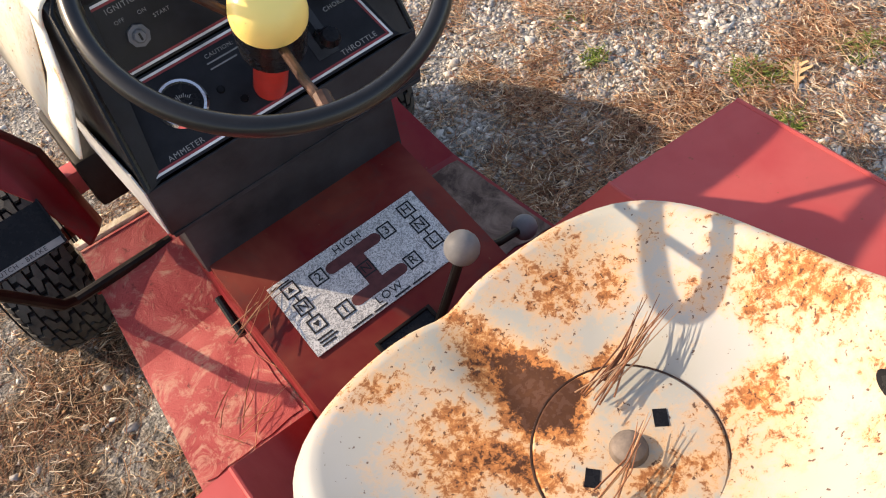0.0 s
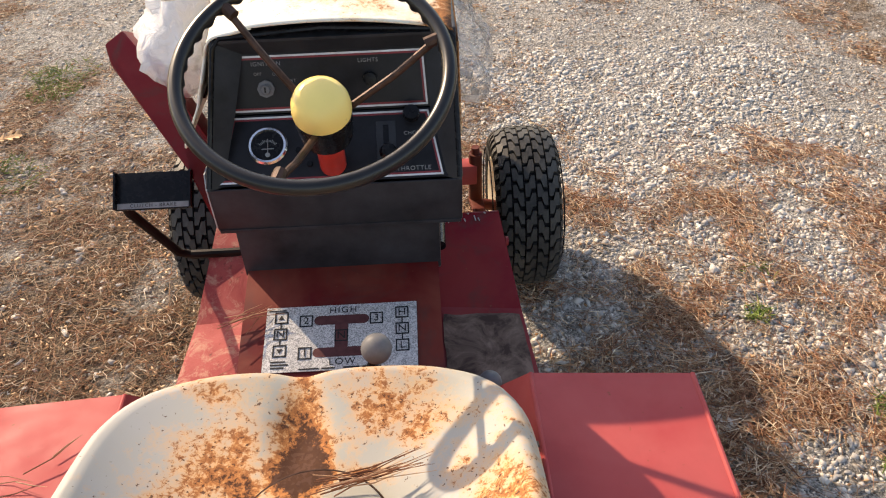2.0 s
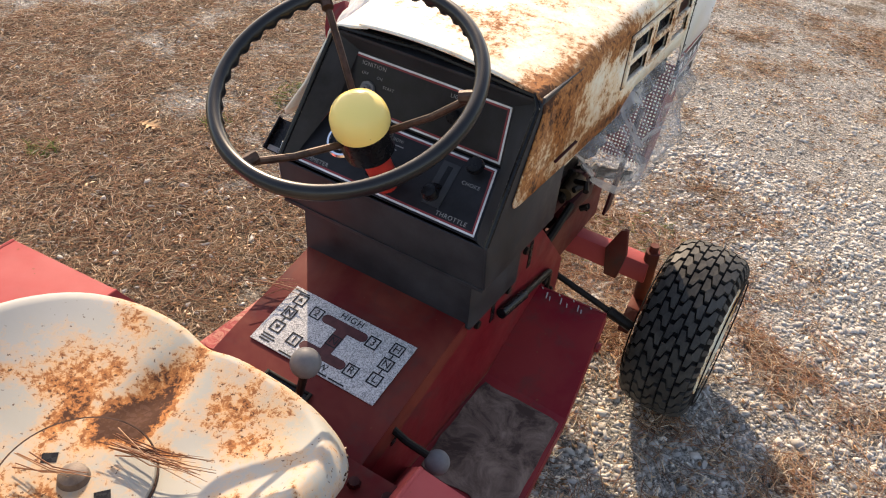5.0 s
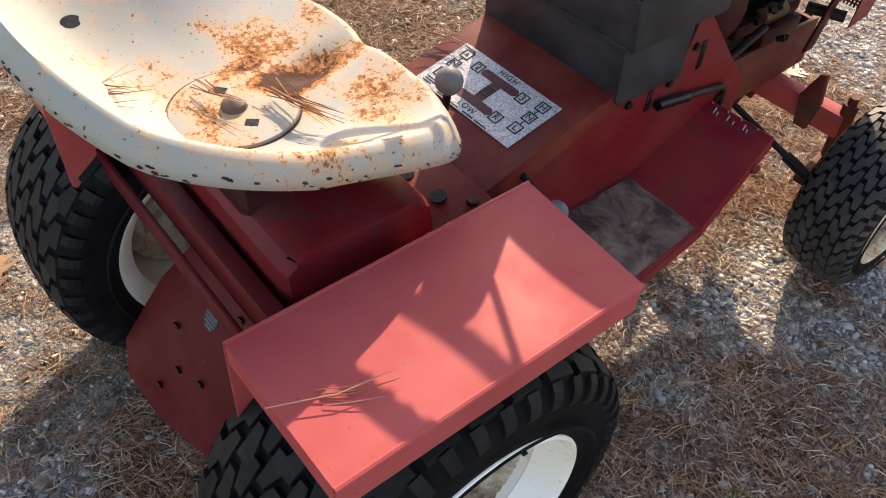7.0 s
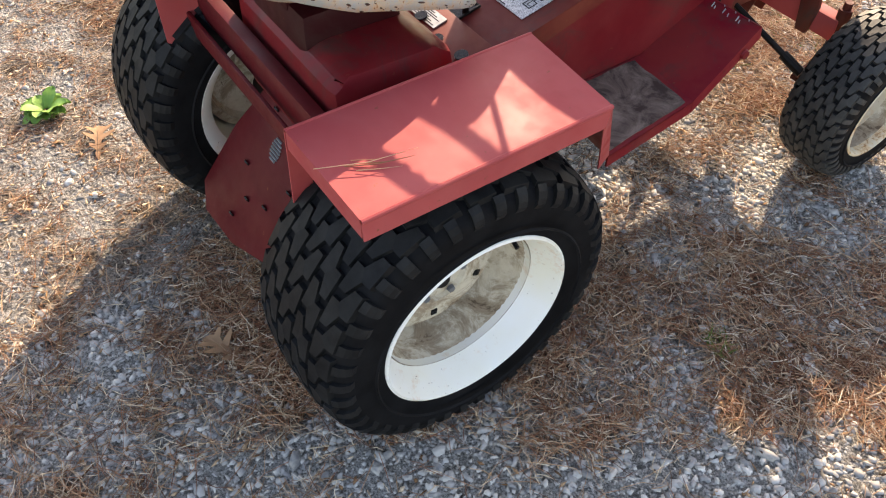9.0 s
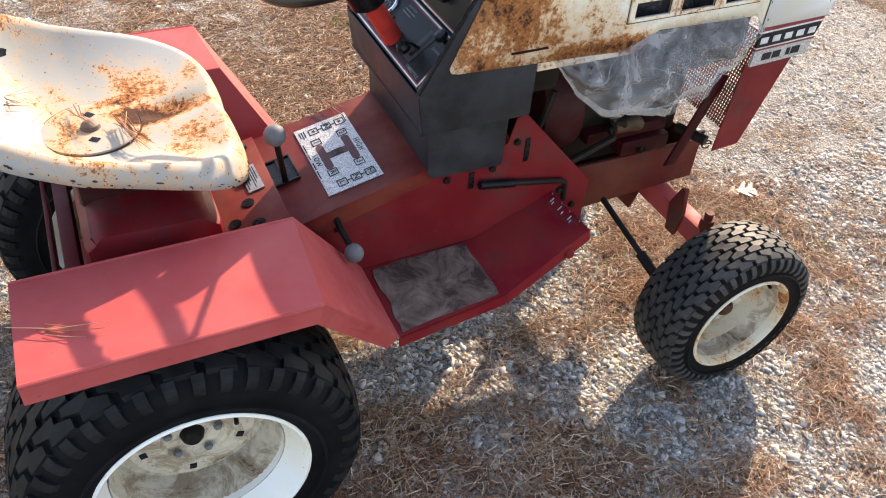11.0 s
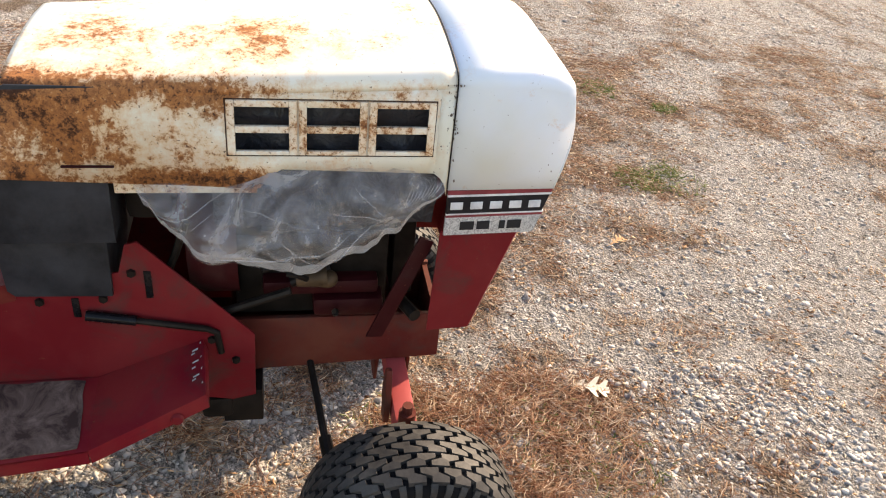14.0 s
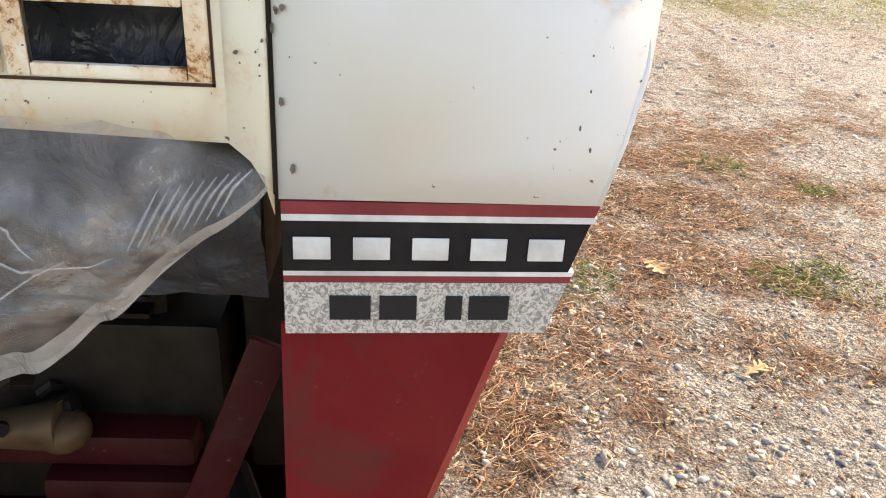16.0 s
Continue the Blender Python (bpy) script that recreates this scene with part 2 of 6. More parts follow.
_k.link(_k.ramp(_k.noise(9, 6, 0.65, 1.5), (0.38, 0.12), (0.52, 0.28), (0.64, 0.56)), _k.b.inputs["Alpha"])
_k.b.inputs["Specular IOR Level"].default_value = 0.5
_k.bump(_k.math("ADD", _k.voronoi(15, "DISTANCE_TO_EDGE"), _k.noise(20, 3, 0.5, 2.0)), 0.9, 0.014)
M_FILM = _k.m
_k = Mat("leaf_litter", 0.8)
_k.colour(_k.ramp(_k.island(), (0.0, (0.08, 0.04, 0.022)), (0.4, (0.24, 0.13, 0.065)), (0.75, (0.46, 0.30, 0.17)), (1.0, (0.70, 0.55, 0.38))))
M_CHIP = _k.m
_k = Mat("glossy_black_rim", 0.3)
_k.b.inputs["Specular IOR Level"].default_value = 0.3
_k.colour(_k.mix(_k.noise(30, 5), (0.005, 0.005, 0.006), (0.014, 0.014, 0.015)))
M_GLOSS = _k.m
_k = Mat("pine_needle", 0.55)
_k.colour(_k.ramp(_k.island(), (0.0, (0.12, 0.045, 0.026)), (0.5, (0.34, 0.15, 0.08)), (1.0, (0.58, 0.38, 0.23))))
M_NEEDLE = _k.m
_k = Mat("dry_leaf", 0.7)
_k.colour(_k.mix(_k.noise(30, 5), (0.40, 0.22, 0.10), (0.60, 0.40, 0.22)))
_k.bump(_k.noise(60, 4), 0.4, 0.002)
M_LEAF = _k.m
_k = Mat("bleached_leaf", 0.6)
_k.colour(_k.mix(_k.noise(30, 5), (0.62, 0.53, 0.39), (0.76, 0.68, 0.54)))
_k.bump(_k.noise(60, 4), 0.4, 0.002)
M_PALELEAF = _k.m
_k = Mat("grass_blade", 0.6)
_k.colour(_k.ramp(_k.island(), (0.0, (0.07, 0.12, 0.02)), (0.6, (0.14, 0.20, 0.04)), (1.0, (0.24, 0.24, 0.08))))
M_GRASS = _k.m
_k = Mat("straw_blade", 0.7)
_k.colour(_k.ramp(_k.island(), (0.0, (0.20, 0.10, 0.055)), (0.4, (0.45, 0.32, 0.20)), (1.0, (0.78, 0.66, 0.50))))
M_STRAW = _k.m
_k = Mat("grey_stone", 0.85)
_c = _k.ramp(_k.island(), (0.0, (0.17, 0.165, 0.16)), (0.35, (0.33, 0.318, 0.30)), (0.75, (0.48, 0.455, 0.41)), (1.0, (0.64, 0.60, 0.53)))
_k.colour(_k.mix(_k.ramp(_k.noise(70, 5), (0.4, 0.0), (0.75, 0.8)), _c, (0.47, 0.42, 0.35)))
_k.bump(_k.noise(160, 5), 0.3, 0.001)
M_STONE = _k.m
_k = Mat("gravel_ground", 0.95)
_d = _k.attr("duff")
_cells = _k.voronoi(120, out="Color")
_grey = _k.mix(_k.ramp(_cells, (0.1, 0.0), (0.9, 1.0)), (0.32, 0.305, 0.28), (0.82, 0.78, 0.71))
_grey = _k.mix(_k.ramp(_k.noise(3, 6), (0.40, 0.0), (0.75, 0.6)), _grey, (0.72, 0.67, 0.59))
_brown = _k.ramp(_k.noise(90, 8, 0.85, 3.0), (0.38, (0.045, 0.030, 0.020)), (0.48, (0.24, 0.165, 0.11)), (0.56, (0.46, 0.35, 0.25)), (0.66, (0.72, 0.61, 0.48)))
_edge = _k.math("ADD", _d, _k.math("MULTIPLY", _k.math("SUBTRACT", _k.noise(24, 6, 0.7), 0.5), 0.9))
_grit = _k.ramp(_k.noise(34, 9, 0.85), (0.40, 0.22), (0.49, 1.0))
_c = _k.mix(_k.ramp(_edge, (0.40, 0.0), (0.80, 1.0)), _grey, _brown)
_c = _k.mix(0.75, _c, _grit, "MULTIPLY")
_c = _k.mix(0.6, _c, _k.ramp(_k.noise(7, 8, 0.75, 0.8), (0.34, (0.50, 0.43, 0.36)), (0.50, (1.0, 1.0, 1.0))), "MULTIPLY")
_c = _k.mix(0.9, _c, _k.ramp(_k.noise(240, 5, 0.75), (0.40, 0.18), (0.56, 1.0)), "MULTIPLY")
_green = _k.attr("grass")
_c = _k.mix(_k.math("MULTIPLY", _green, _k.ramp(_k.noise(40, 5, 0.7), (0.35, 0.3), (0.60, 0.95))), _c, (0.17, 0.24, 0.05))
_k.colour(_c)
_k.bump(_k.math("ADD", _k.math("ADD", _k.math("MULTIPLY", _k.voronoi(110), 0.7), _k.noise(55, 9, 0.85)), _k.math("MULTIPLY", _k.noise(20, 4, 0.6), 0.8)), 1.0, 0.026)
M_GROUND = _k.m


# ---- mesh helpers ----
def done(bm, name, mat, smooth=None):
    bmesh.ops.remove_doubles(bm, verts=bm.verts, dist=1e-5)
    bmesh.ops.recalc_face_normals(bm, faces=bm.faces)
    me = bpy.data.meshes.new(name)
    bm.to_mesh(me)
    bm.free()
    me.materials.append(mat)
    if smooth is not None:
        me.shade_smooth()
        me.set_sharp_from_angle(angle=radians(smooth))
    return me


def part(name, bm, mat, parent=None, label="", smooth=35):
    ob = new(name, done(bm, name, mat, smooth))
    ob.parent = parent
    if label:
        ob["label"] = label
    return ob


def part_at(name, bm, mat, parent, m, label="", smooth=35):
    ob = part(name, bm, mat, parent, label, smooth)
    ob.matrix_local = m
    return ob


def thing(name, label, category, group="", m=None):
    ob = tagged(new(name), label, category, group)
    if m is not None:
        ob.matrix_basis = m
    return ob


def box(bm, x0, x1, y0, y1, z0, z1, bevel=0.0, m=None):
    t = bmesh.new()
    vs = [t.verts.new((x, y, z)) for x in (x0, x1) for y in (y0, y1) for z in (z0, z1)]
    for q in ((0, 1, 3, 2), (4, 6, 7, 5), (0, 4, 5, 1), (2, 3, 7, 6), (0, 2, 6, 4), (1, 5, 7, 3)):
        t.faces.new([vs[i] for i in q])
    finish(bm, t, bevel, m)


def finish(bm, t, bevel=0.0, m=None, segments=2):
    bmesh.ops.recalc_face_normals(t, faces=t.faces)
    if bevel:
        bmesh.ops.bevel(t, geom=[e for e in t.edges if len(e.link_faces) == 2 and e.calc_face_angle(0) > 0.5], offset=bevel, segments=segments, affect="EDGES", profile=0.6)
    if m is not None:
        bmesh.ops.transform(t, matrix=m, verts=t.verts)
    me = bpy.data.meshes.new("t")
    t.to_mesh(me)
    t.free()
    bm.from_mesh(me)
    bpy.data.meshes.remove(me)


def slab(bm, pts, depth, bevel=0.0, m=None):
    """A plate: a flat polygon of 3D points, pushed back by the vector depth."""
    t = bmesh.new()
    a = [t.verts.new(p) for p in pts]
    b = [t.verts.new(Vector(p) + Vector(depth)) for p in pts]
    t.faces.new(a), t.faces.new(b[::-1])
    for i in range(len(a)):
        j = (i + 1) % len(a)
        t.faces.new((a[i], a[j], b[j], b[i]))
    finish(bm, t, bevel, m)


def prism(bm, yz, x0, x1, bevel=0.0):
    slab(bm, [(x0, y, z) for y, z in yz], (x1 - x0, 0, 0), bevel)


def tube(bm, pts, r, sides=10, caps=True, closed=False):
    """A round bar through points; r a number or one for each point."""
    pts = [Vector(p) for p in pts]
    n = len(pts)
    rs = r if isinstance(r, (list, tuple)) else [r] * n
    rings, side = [], None
    for i, p in enumerate(pts):
        d = (pts[(i + 1) % n] - pts[i - 1]) if closed else (pts[min(i + 1, n - 1)] - pts[max(i - 1, 0)])
        d.normalize()
        if side is None:
            side = d.orthogonal().normalized()
        side = (side - d * side.dot(d)).normalized()
        up = d.cross(side)
        rings.append([bm.verts.new(p + rs[i] * (math.cos(a) * side + math.sin(a) * up)) for a in (2 * math.pi * k / sides for k in range(sides))])
    for i in range(n if closed else n - 1):
        A, B = rings[i], rings[(i + 1) % n]
        off = 0
        if closed and i == n - 1:
            off = min(range(sides), key=lambda o: sum((A[k].co - B[(k + o) % sides].co).length for k in range(sides)))
        for k in range(sides):
            bm.faces.new((A[k], A[(k + 1) % sides], B[(k + 1 + off) % sides], B[(k + off) % sides]))
    if caps and not closed:
        bm.faces.new(rings[0][::-1]), bm.faces.new(rings[-1])


def lathe(bm, profile, sides=48, m=None, closed=False):
    """Turns (radius, height) pairs about z."""
    t = bmesh.new()
    rings = []
    for r, h in profile:
        rings.append([t.verts.new((0, 0, h))] if r < 1e-6 else [t.verts.new((r * math.cos(2 * math.pi * k / sides), r * math.sin(2 * math.pi * k / sides), h)) for k in range(sides)])
    pairs = list(zip(rings, rings[1:])) + ([(rings[-1], rings[0])] if closed else [])
    for A, B in pairs:
        for k in range(sides):
            j = (k + 1) % sides
            q = [A[k % len(A)], A[j % len(A)], B[j % len(B)], B[k % len(B)]]
            q = [v for i, v in enumerate(q) if v not in q[:i]]
            if len(q) > 2:
                t.faces.new(q)
    finish(bm, t, 0, m)


def ball(bm, centre, r, squash=1.0):
    lathe(bm, [(r * math.sin(math.pi * i / 10), -squash * r * math.cos(math.pi * i / 10)) for i in range(11)], 20, Matrix.Translation(centre))


def words(name, text, size, m, mat, parent, spread=1.0, thick=0.0002, align="CENTER"):
    """Lettering in the built-in font as a mesh, lying in the plane of m."""
    cu = bpy.data.curves.new(name, "FONT")
    cu.body, cu.size, cu.extrude, cu.align_x, cu.align_y, cu.space_character = text, size, thick, align, "CENTER", spread
    tmp = new("tmp", cu)
    me = bpy.data.meshes.new_from_object(tmp.evaluated_get(bpy.context.evaluated_depsgraph_get()))
    bpy.data.objects.remove(tmp)
    me.name = name
    me.transform(m)
    me.materials.clear()
    me.materials.append(mat)
    ob = new(name, me)
    ob.parent = parent
    return ob


def raw_mesh(name, verts, faces_n, mat):
    """A mesh from arrays: verts (n, 3), faces_n (m, k) of one face size."""
    me = bpy.data.meshes.new(name)
    me.vertices.add(len(verts))
    me.vertices.foreach_set("co", np.asarray(verts, np.float32).ravel())
    m, k = faces_n.shape
    me.loops.add(m * k)
    me.loops.foreach_set("vertex_index", faces_n.astype(np.int32).ravel())
    me.polygons.add(m)
    me.polygons.foreach_set("loop_start", np.arange(0, m * k, k, dtype=np.int32))
    me.polygons.foreach_set("loop_total", np.full(m, k, np.int32))
    me.update(calc_edges=True)
    me.materials.append(mat)
    return me


def plane_on(origin, u, v):
    """A pose whose x runs along u and y along v."""
    u, v = Vector(u).normalized(), Vector(v)
    v = (v - u * v.dot(u)).normalized()
    m = Matrix((u, v, u.cross(v))).transposed().to_4x4()
    m.translation = origin
    return m


X_OUT = Matrix.Rotation(radians(90), 4, "Y")     # z of a lathe turned to +x


# ---- the ground ----
def fbm(x, y, s, o=0.0):
    return noise.fractal(Vector((x * s + o, y * s - o, o)), 1.0, 2.0, 4)


def duff_at(x, y):
    """How thickly needles and straw lie: 0 bare gravel, 1 covered."""
    v = 0.43 + 0.32 * fbm(x, y, 1.3, 3.7) + 0.46 * fbm(x, y, 4.5, 9.1) + 0.34 * fbm(x, y, 13.0, 4.4)
    v += 0.34 * max(0.0, 1 - math.hypot((x - 0.65) / 0.6, (y - 0.6) / 0.6))
    v -= 0.60 * max(0.0, 1 - math.hypot((x - 0.85) / 0.65, (y + 0.22) / 0.55))
    v += 0.60 * min(1.0, max(0.0, (-0.35 - x) / 0.4)) * max(0.0, 1 - abs(y - 0.8) / 1.6)
    v += 0.35 * max(0.0, 1 - math.hypot((x + 1.9) / 1.2, (y - 2.2) / 0.6))
    v -= 0.35 * max(0.0, 1 - math.hypot((x - 0.92) / 0.35, (y - 0.30) / 0.4))
    v -= 0.50 * max(0.0, 1 - math.hypot((x - 0.9) / 0.9, (y - 2.2) / 1.1))
    v -= 0.35 * max(0.0, 1 - math.hypot((x + 1.0) / 1.0, (y - 2.9) / 0.6))
    return min(1.0, max(0.0, v))


def grass_at(x, y):
    far = min(1.0, max(0.0, (math.hypot(x + 0.5, y - 0.8) - 5.35) / 0.5))
    return far * min(1.0, max(0.0, 0.7 + 0.8 * fbm(x, y, 0.7, 5.5)))


def ground_z(x, y):
    near = 1.0 if math.hypot(x, y) < 12 else 0.0
    return near * (0.010 * fbm(x, y, 2.2, 1.3) + 0.004 * fbm(x, y, 11, 7.7)) - 0.004


def build_ground():
    fine = list(np.arange(-3.2, 3.2001, 0.04))
    far = [300, 120, 50, 25, 14, 9, 7, 5.5, 4.5, 3.8]
    xs = [-f for f in far] + fine + far[::-1]
    ys = [-f for f in far] + list(np.arange(-3.2, 5.2001, 0.04)) + [6, 7.5, 10, 15, 25, 50, 120, 300]
    vs = [(x, y, ground_z(x, y)) for y in ys for x in xs]
    nx, ny = len(xs), len(ys)
    i, j = np.meshgrid(np.arange(nx - 1), np.arange(ny - 1))
    a = (j * nx + i).ravel()
    me = raw_mesh("ground", np.array(vs), np.stack([a, a + 1, a + 1 + nx, a + nx], 1), M_GROUND)
    for name, fn in (("duff", duff_at), ("grass", grass_at)):
        at = me.attributes.new(name, "FLOAT", "POINT")
        at.data.foreach_set("value", np.array([fn(x, y) for x, y, z in vs], np.float32))
    me.shade_smooth()
    tagged(new("ground", me), "grey gravel ground with patches of fallen pine needles", "ground", kind="structure")


def build_stones(rng, count):
    """Loose gravel, one mesh of many small chips."""
    hexa = [(math.cos(k * math.pi / 3), math.sin(k * math.pi / 3)) for k in range(6)]
    base = np.array([(x, y, -1.0) for x, y in hexa] + [(x * 0.84, y * 0.84, 1.0) for x, y in hexa])
    tri = np.array([(6, 7, 8), (6, 8, 9), (6, 9, 10), (6, 10, 11)] + [f for k in range(6) for f in ((k, (k + 1) % 6, 6 + (k + 1) % 6), (k, 6 + (k + 1) % 6, 6 + k))])
    V, F, n, tries = [], [], 0, 0
    while n < count and tries < count * 6:
        tries += 1
        x, y = (rng.uniform(-2.9, 2.1), rng.uniform(-1.3, 4.2)) if rng.random() < 0.5 else (rng.uniform(-0.2, 1.5), rng.uniform(-0.8, 2.4))
        if rng.random() > 1.0 if math.hypot(x - 0.4, y - 1.0) < 2.0 else rng.random() > 0.55:
            continue
        if rng.random() < 0.62 * min(1.0, max(0.0, (duff_at(x, y) - 0.25) / 0.35)):
            continue
        s = 0.0026 + 0.0080 * rng.random() ** 3.0 + (0.007 * rng.random() if rng.random() < 0.03 else 0)
        p = base * (1 + np.tile(rng.uniform(-0.55, 0.40, (6, 1)), (2, 1))) * np.array([s * rng.uniform(0.8, 1.5), s * rng.uniform(0.6, 1.0), s * rng.uniform(0.15, 0.36)])
        a, b = rng.uniform(0, 6.28), rng.normal(0, 0.34)
        ca, sa, cb, sb = math.cos(a), math.sin(a), math.cos(b), math.sin(b)
        p = p @ np.array([[1, 0, 0], [0, cb, sb], [0, -sb, cb]]) @ np.array([[ca, sa, 0], [-sa, ca, 0], [0, 0, 1]])
        if n % 9 == 0:
            x, y, p = rng.uniform(-7.0, -2.7), rng.uniform(0.3, 6.0), p * 1.5
        V.append(p + (x, y, ground_z(x, y) + s * 0.14))
        F.append(tri + n * len(base))
        n += 1
    me = raw_mesh("gravel", np.concatenate(V), np.concatenate(F), M_STONE)
    tagged(new("gravel", me), "loose angular grey gravel chips on the ground", "gravel", kind="stuff")


def blades(rng, places, length, width, lift, curl):
    """Thin three-sided slivers: arrays of verts and quads for needles, straw or grass."""
    V, F = [], []
    for n, (x, y, z, ang) in enumerate(places):
        L, w = length * rng.uniform(0.5, 1.25), width * rng.uniform(0.7, 1.2)
        d = np.array([math.cos(ang), math.sin(ang), 0])
        s = np.array([-d[1], d[0], 0])
        bend, up = rng.uniform(-curl, curl), lift * rng.uniform(0.1, 1)
        for k, (f, ww) in enumerate(((-0.5, 1.0), (0.0, 1.0), (0.5, 0.35))):
            c = np.array([x, y, z]) + d * L * f + s * bend * L * (f * f * 4) + np.array([0, 0, up * (f + 0.5) * L])
            V += [c - s * w * ww, c + s * w * ww, c + np.array([0, 0, 1.4 * w * ww])]
        o = n * 9
        for k in (0, 3):
            F += [(o + k, o + k + 3, o + k + 5, o + k + 2), (o + k + 1, o + k + 2, o + k + 5, o + k + 4), (o + k, o + k + 1, o + k + 4, o + k + 3)]
    return np.array(V), np.array(F)


def build_litter(rng):
    for name, mat, count, length, width, label, cat, power in (
            ("fallen_pine_needles", M_NEEDLE, 50000, 0.075, 0.00065, "brown fallen pine needles matted on the gravel", "pine needles", 1.3),
            ("dry_straw", M_STRAW, 44000, 0.036, 0.0009, "pale dry grass straw lying on the gravel", "straw", 1.0)):
        places, tries = [], 0
        while len(places) < count and tries < count * 8:
            tries += 1
            x, y = (rng.uniform(-2.7, 1.9), rng.uniform(-1.1, 4.0)) if rng.random() < 0.65 else (rng.uniform(-0.2, 1.5), rng.uniform(-0.8, 1.8))
            d = max(0.0, (duff_at(x, y) - 0.18) / 0.82)
            if rng.random() < 0.03 + d ** power:
                a = 6.28 * fbm(x, y, 4.0, 2.0) * 2 + rng.normal(0, 0.9)
                places.append((x, y, ground_z(x, y) + rng.uniform(0.0005, 0.015), a))
        for _ in range(11000):
            x, y = rng.uniform(-6.0, -2.4), rng.uniform(0.3, 5.0)
            if rng.random() < 0.15 + duff_at(x, y):
                places.append((x, y, ground_z(x, y) + rng.uniform(0.001, 0.012), rng.uniform(0, 6.28)))
        V, F = blades(rng, places, length, width, 0.14, 0.14)
        tagged(new(name, raw_mesh(name, V, F, mat)), label, cat, kind="stuff")
    # broken leaf and bark chips
    V, F, n = [], [], 0
    while n < 26000:
        x, y = rng.uniform(-2.7, 1.9), rng.uniform(-1.1, 4.0)
        if rng.random() > 0.12 + duff_at(x, y):
            continue
        L, w, a = rng.uniform(0.004, 0.013), rng.uniform(0.0015, 0.005), rng.uniform(0, 6.28)
        d, s, z = np.array([math.cos(a), math.sin(a), rng.uniform(-0.3, 0.3)]), np.array([-math.sin(a), math.cos(a), rng.uniform(-0.4, 0.4)]), ground_z(x, y) + rng.uniform(0.002, 0.008)
        c = np.array([x, y, z])
        top = [c - d * L, c - d * L * 0.2 - s * w, c + d * L * rng.uniform(0.6, 1), c + d * L * 0.1 + s * w * rng.uniform(0.5, 1)]
        V += top + [p - np.array([0, 0, 0.0012]) for p in top]
        o = n * 8
        F += [(o, o + 1, o + 2, o + 3), (o + 7, o + 6, o + 5, o + 4)] + [(o + k, o + 4 + k, o + 4 + (k + 1) % 4, o + (k + 1) % 4) for k in range(4)]
        n += 1
    tagged(new("leaf_litter", raw_mesh("leaf_litter", np.array(V), np.array(F), M_CHIP)), "broken brown leaf and bark chips on the gravel", "leaf litter", kind="stuff")
    places = []
    for cx, cy, r, n in ((-1.21, 2.29, 0.10, 160), (-2.06, 2.39, 0.12, 120), (-1.2, 2.43, 0.12, 120), (-1.18, 1.72, 0.12, 150), (1.38, 0.5, 0.06, 90), (1.2, 0.58, 0.04, 40),
                         (-1.58, 0.95, 0.05, 60), (0.02, 1.60, 0.15, 60), (0.15, 1.75, 0.12, 40), (1.15, 0.62, 0.06, 60), (-0.05, 1.2, 0.1, 30), (1.0, 1.1, 0.05, 20), (-1.3, 1.4, 0.05, 40),
                         (1.73, 1.34, 0.12, 260), (0.94, 0.94, 0.035, 70), (1.14, 0.63, 0.05, 110), (1.08, 0.47, 0.04, 80), (-2.06, 2.39, 0.07, 40), (-1.22, 2.31, 0.07, 50), (-1.29, 2.42, 0.07, 60), (-1.85, 2.65, 0.06, 150), (0.63, 0.51, 0.03, 40)):
        for _ in range(n):
            a, q = rng.uniform(0, 6.28), r * math.sqrt(rng.random())
            x, y = cx + q * math.cos(a), cy + q * math.sin(a)
            places.append((x, y, ground_z(x, y), rng.uniform(0, 6.28)))
    for _ in range(14000):
        x, y = rng.uniform(-8, -3.5), rng.uniform(2.0, 7.0)
        if rng.random() < grass_at(x, y):
            places.append((x, y, ground_z(x, y), rng.uniform(0, 6.28)))
    V, F = blades(rng, places, 0.034, 0.0014, 0.9, 0.3)
    tagged(new("grass_tufts", raw_mesh("grass_tufts", V, F, M_GRASS)), "small green grass tufts growing through the gravel", "grass", kind="stuff")


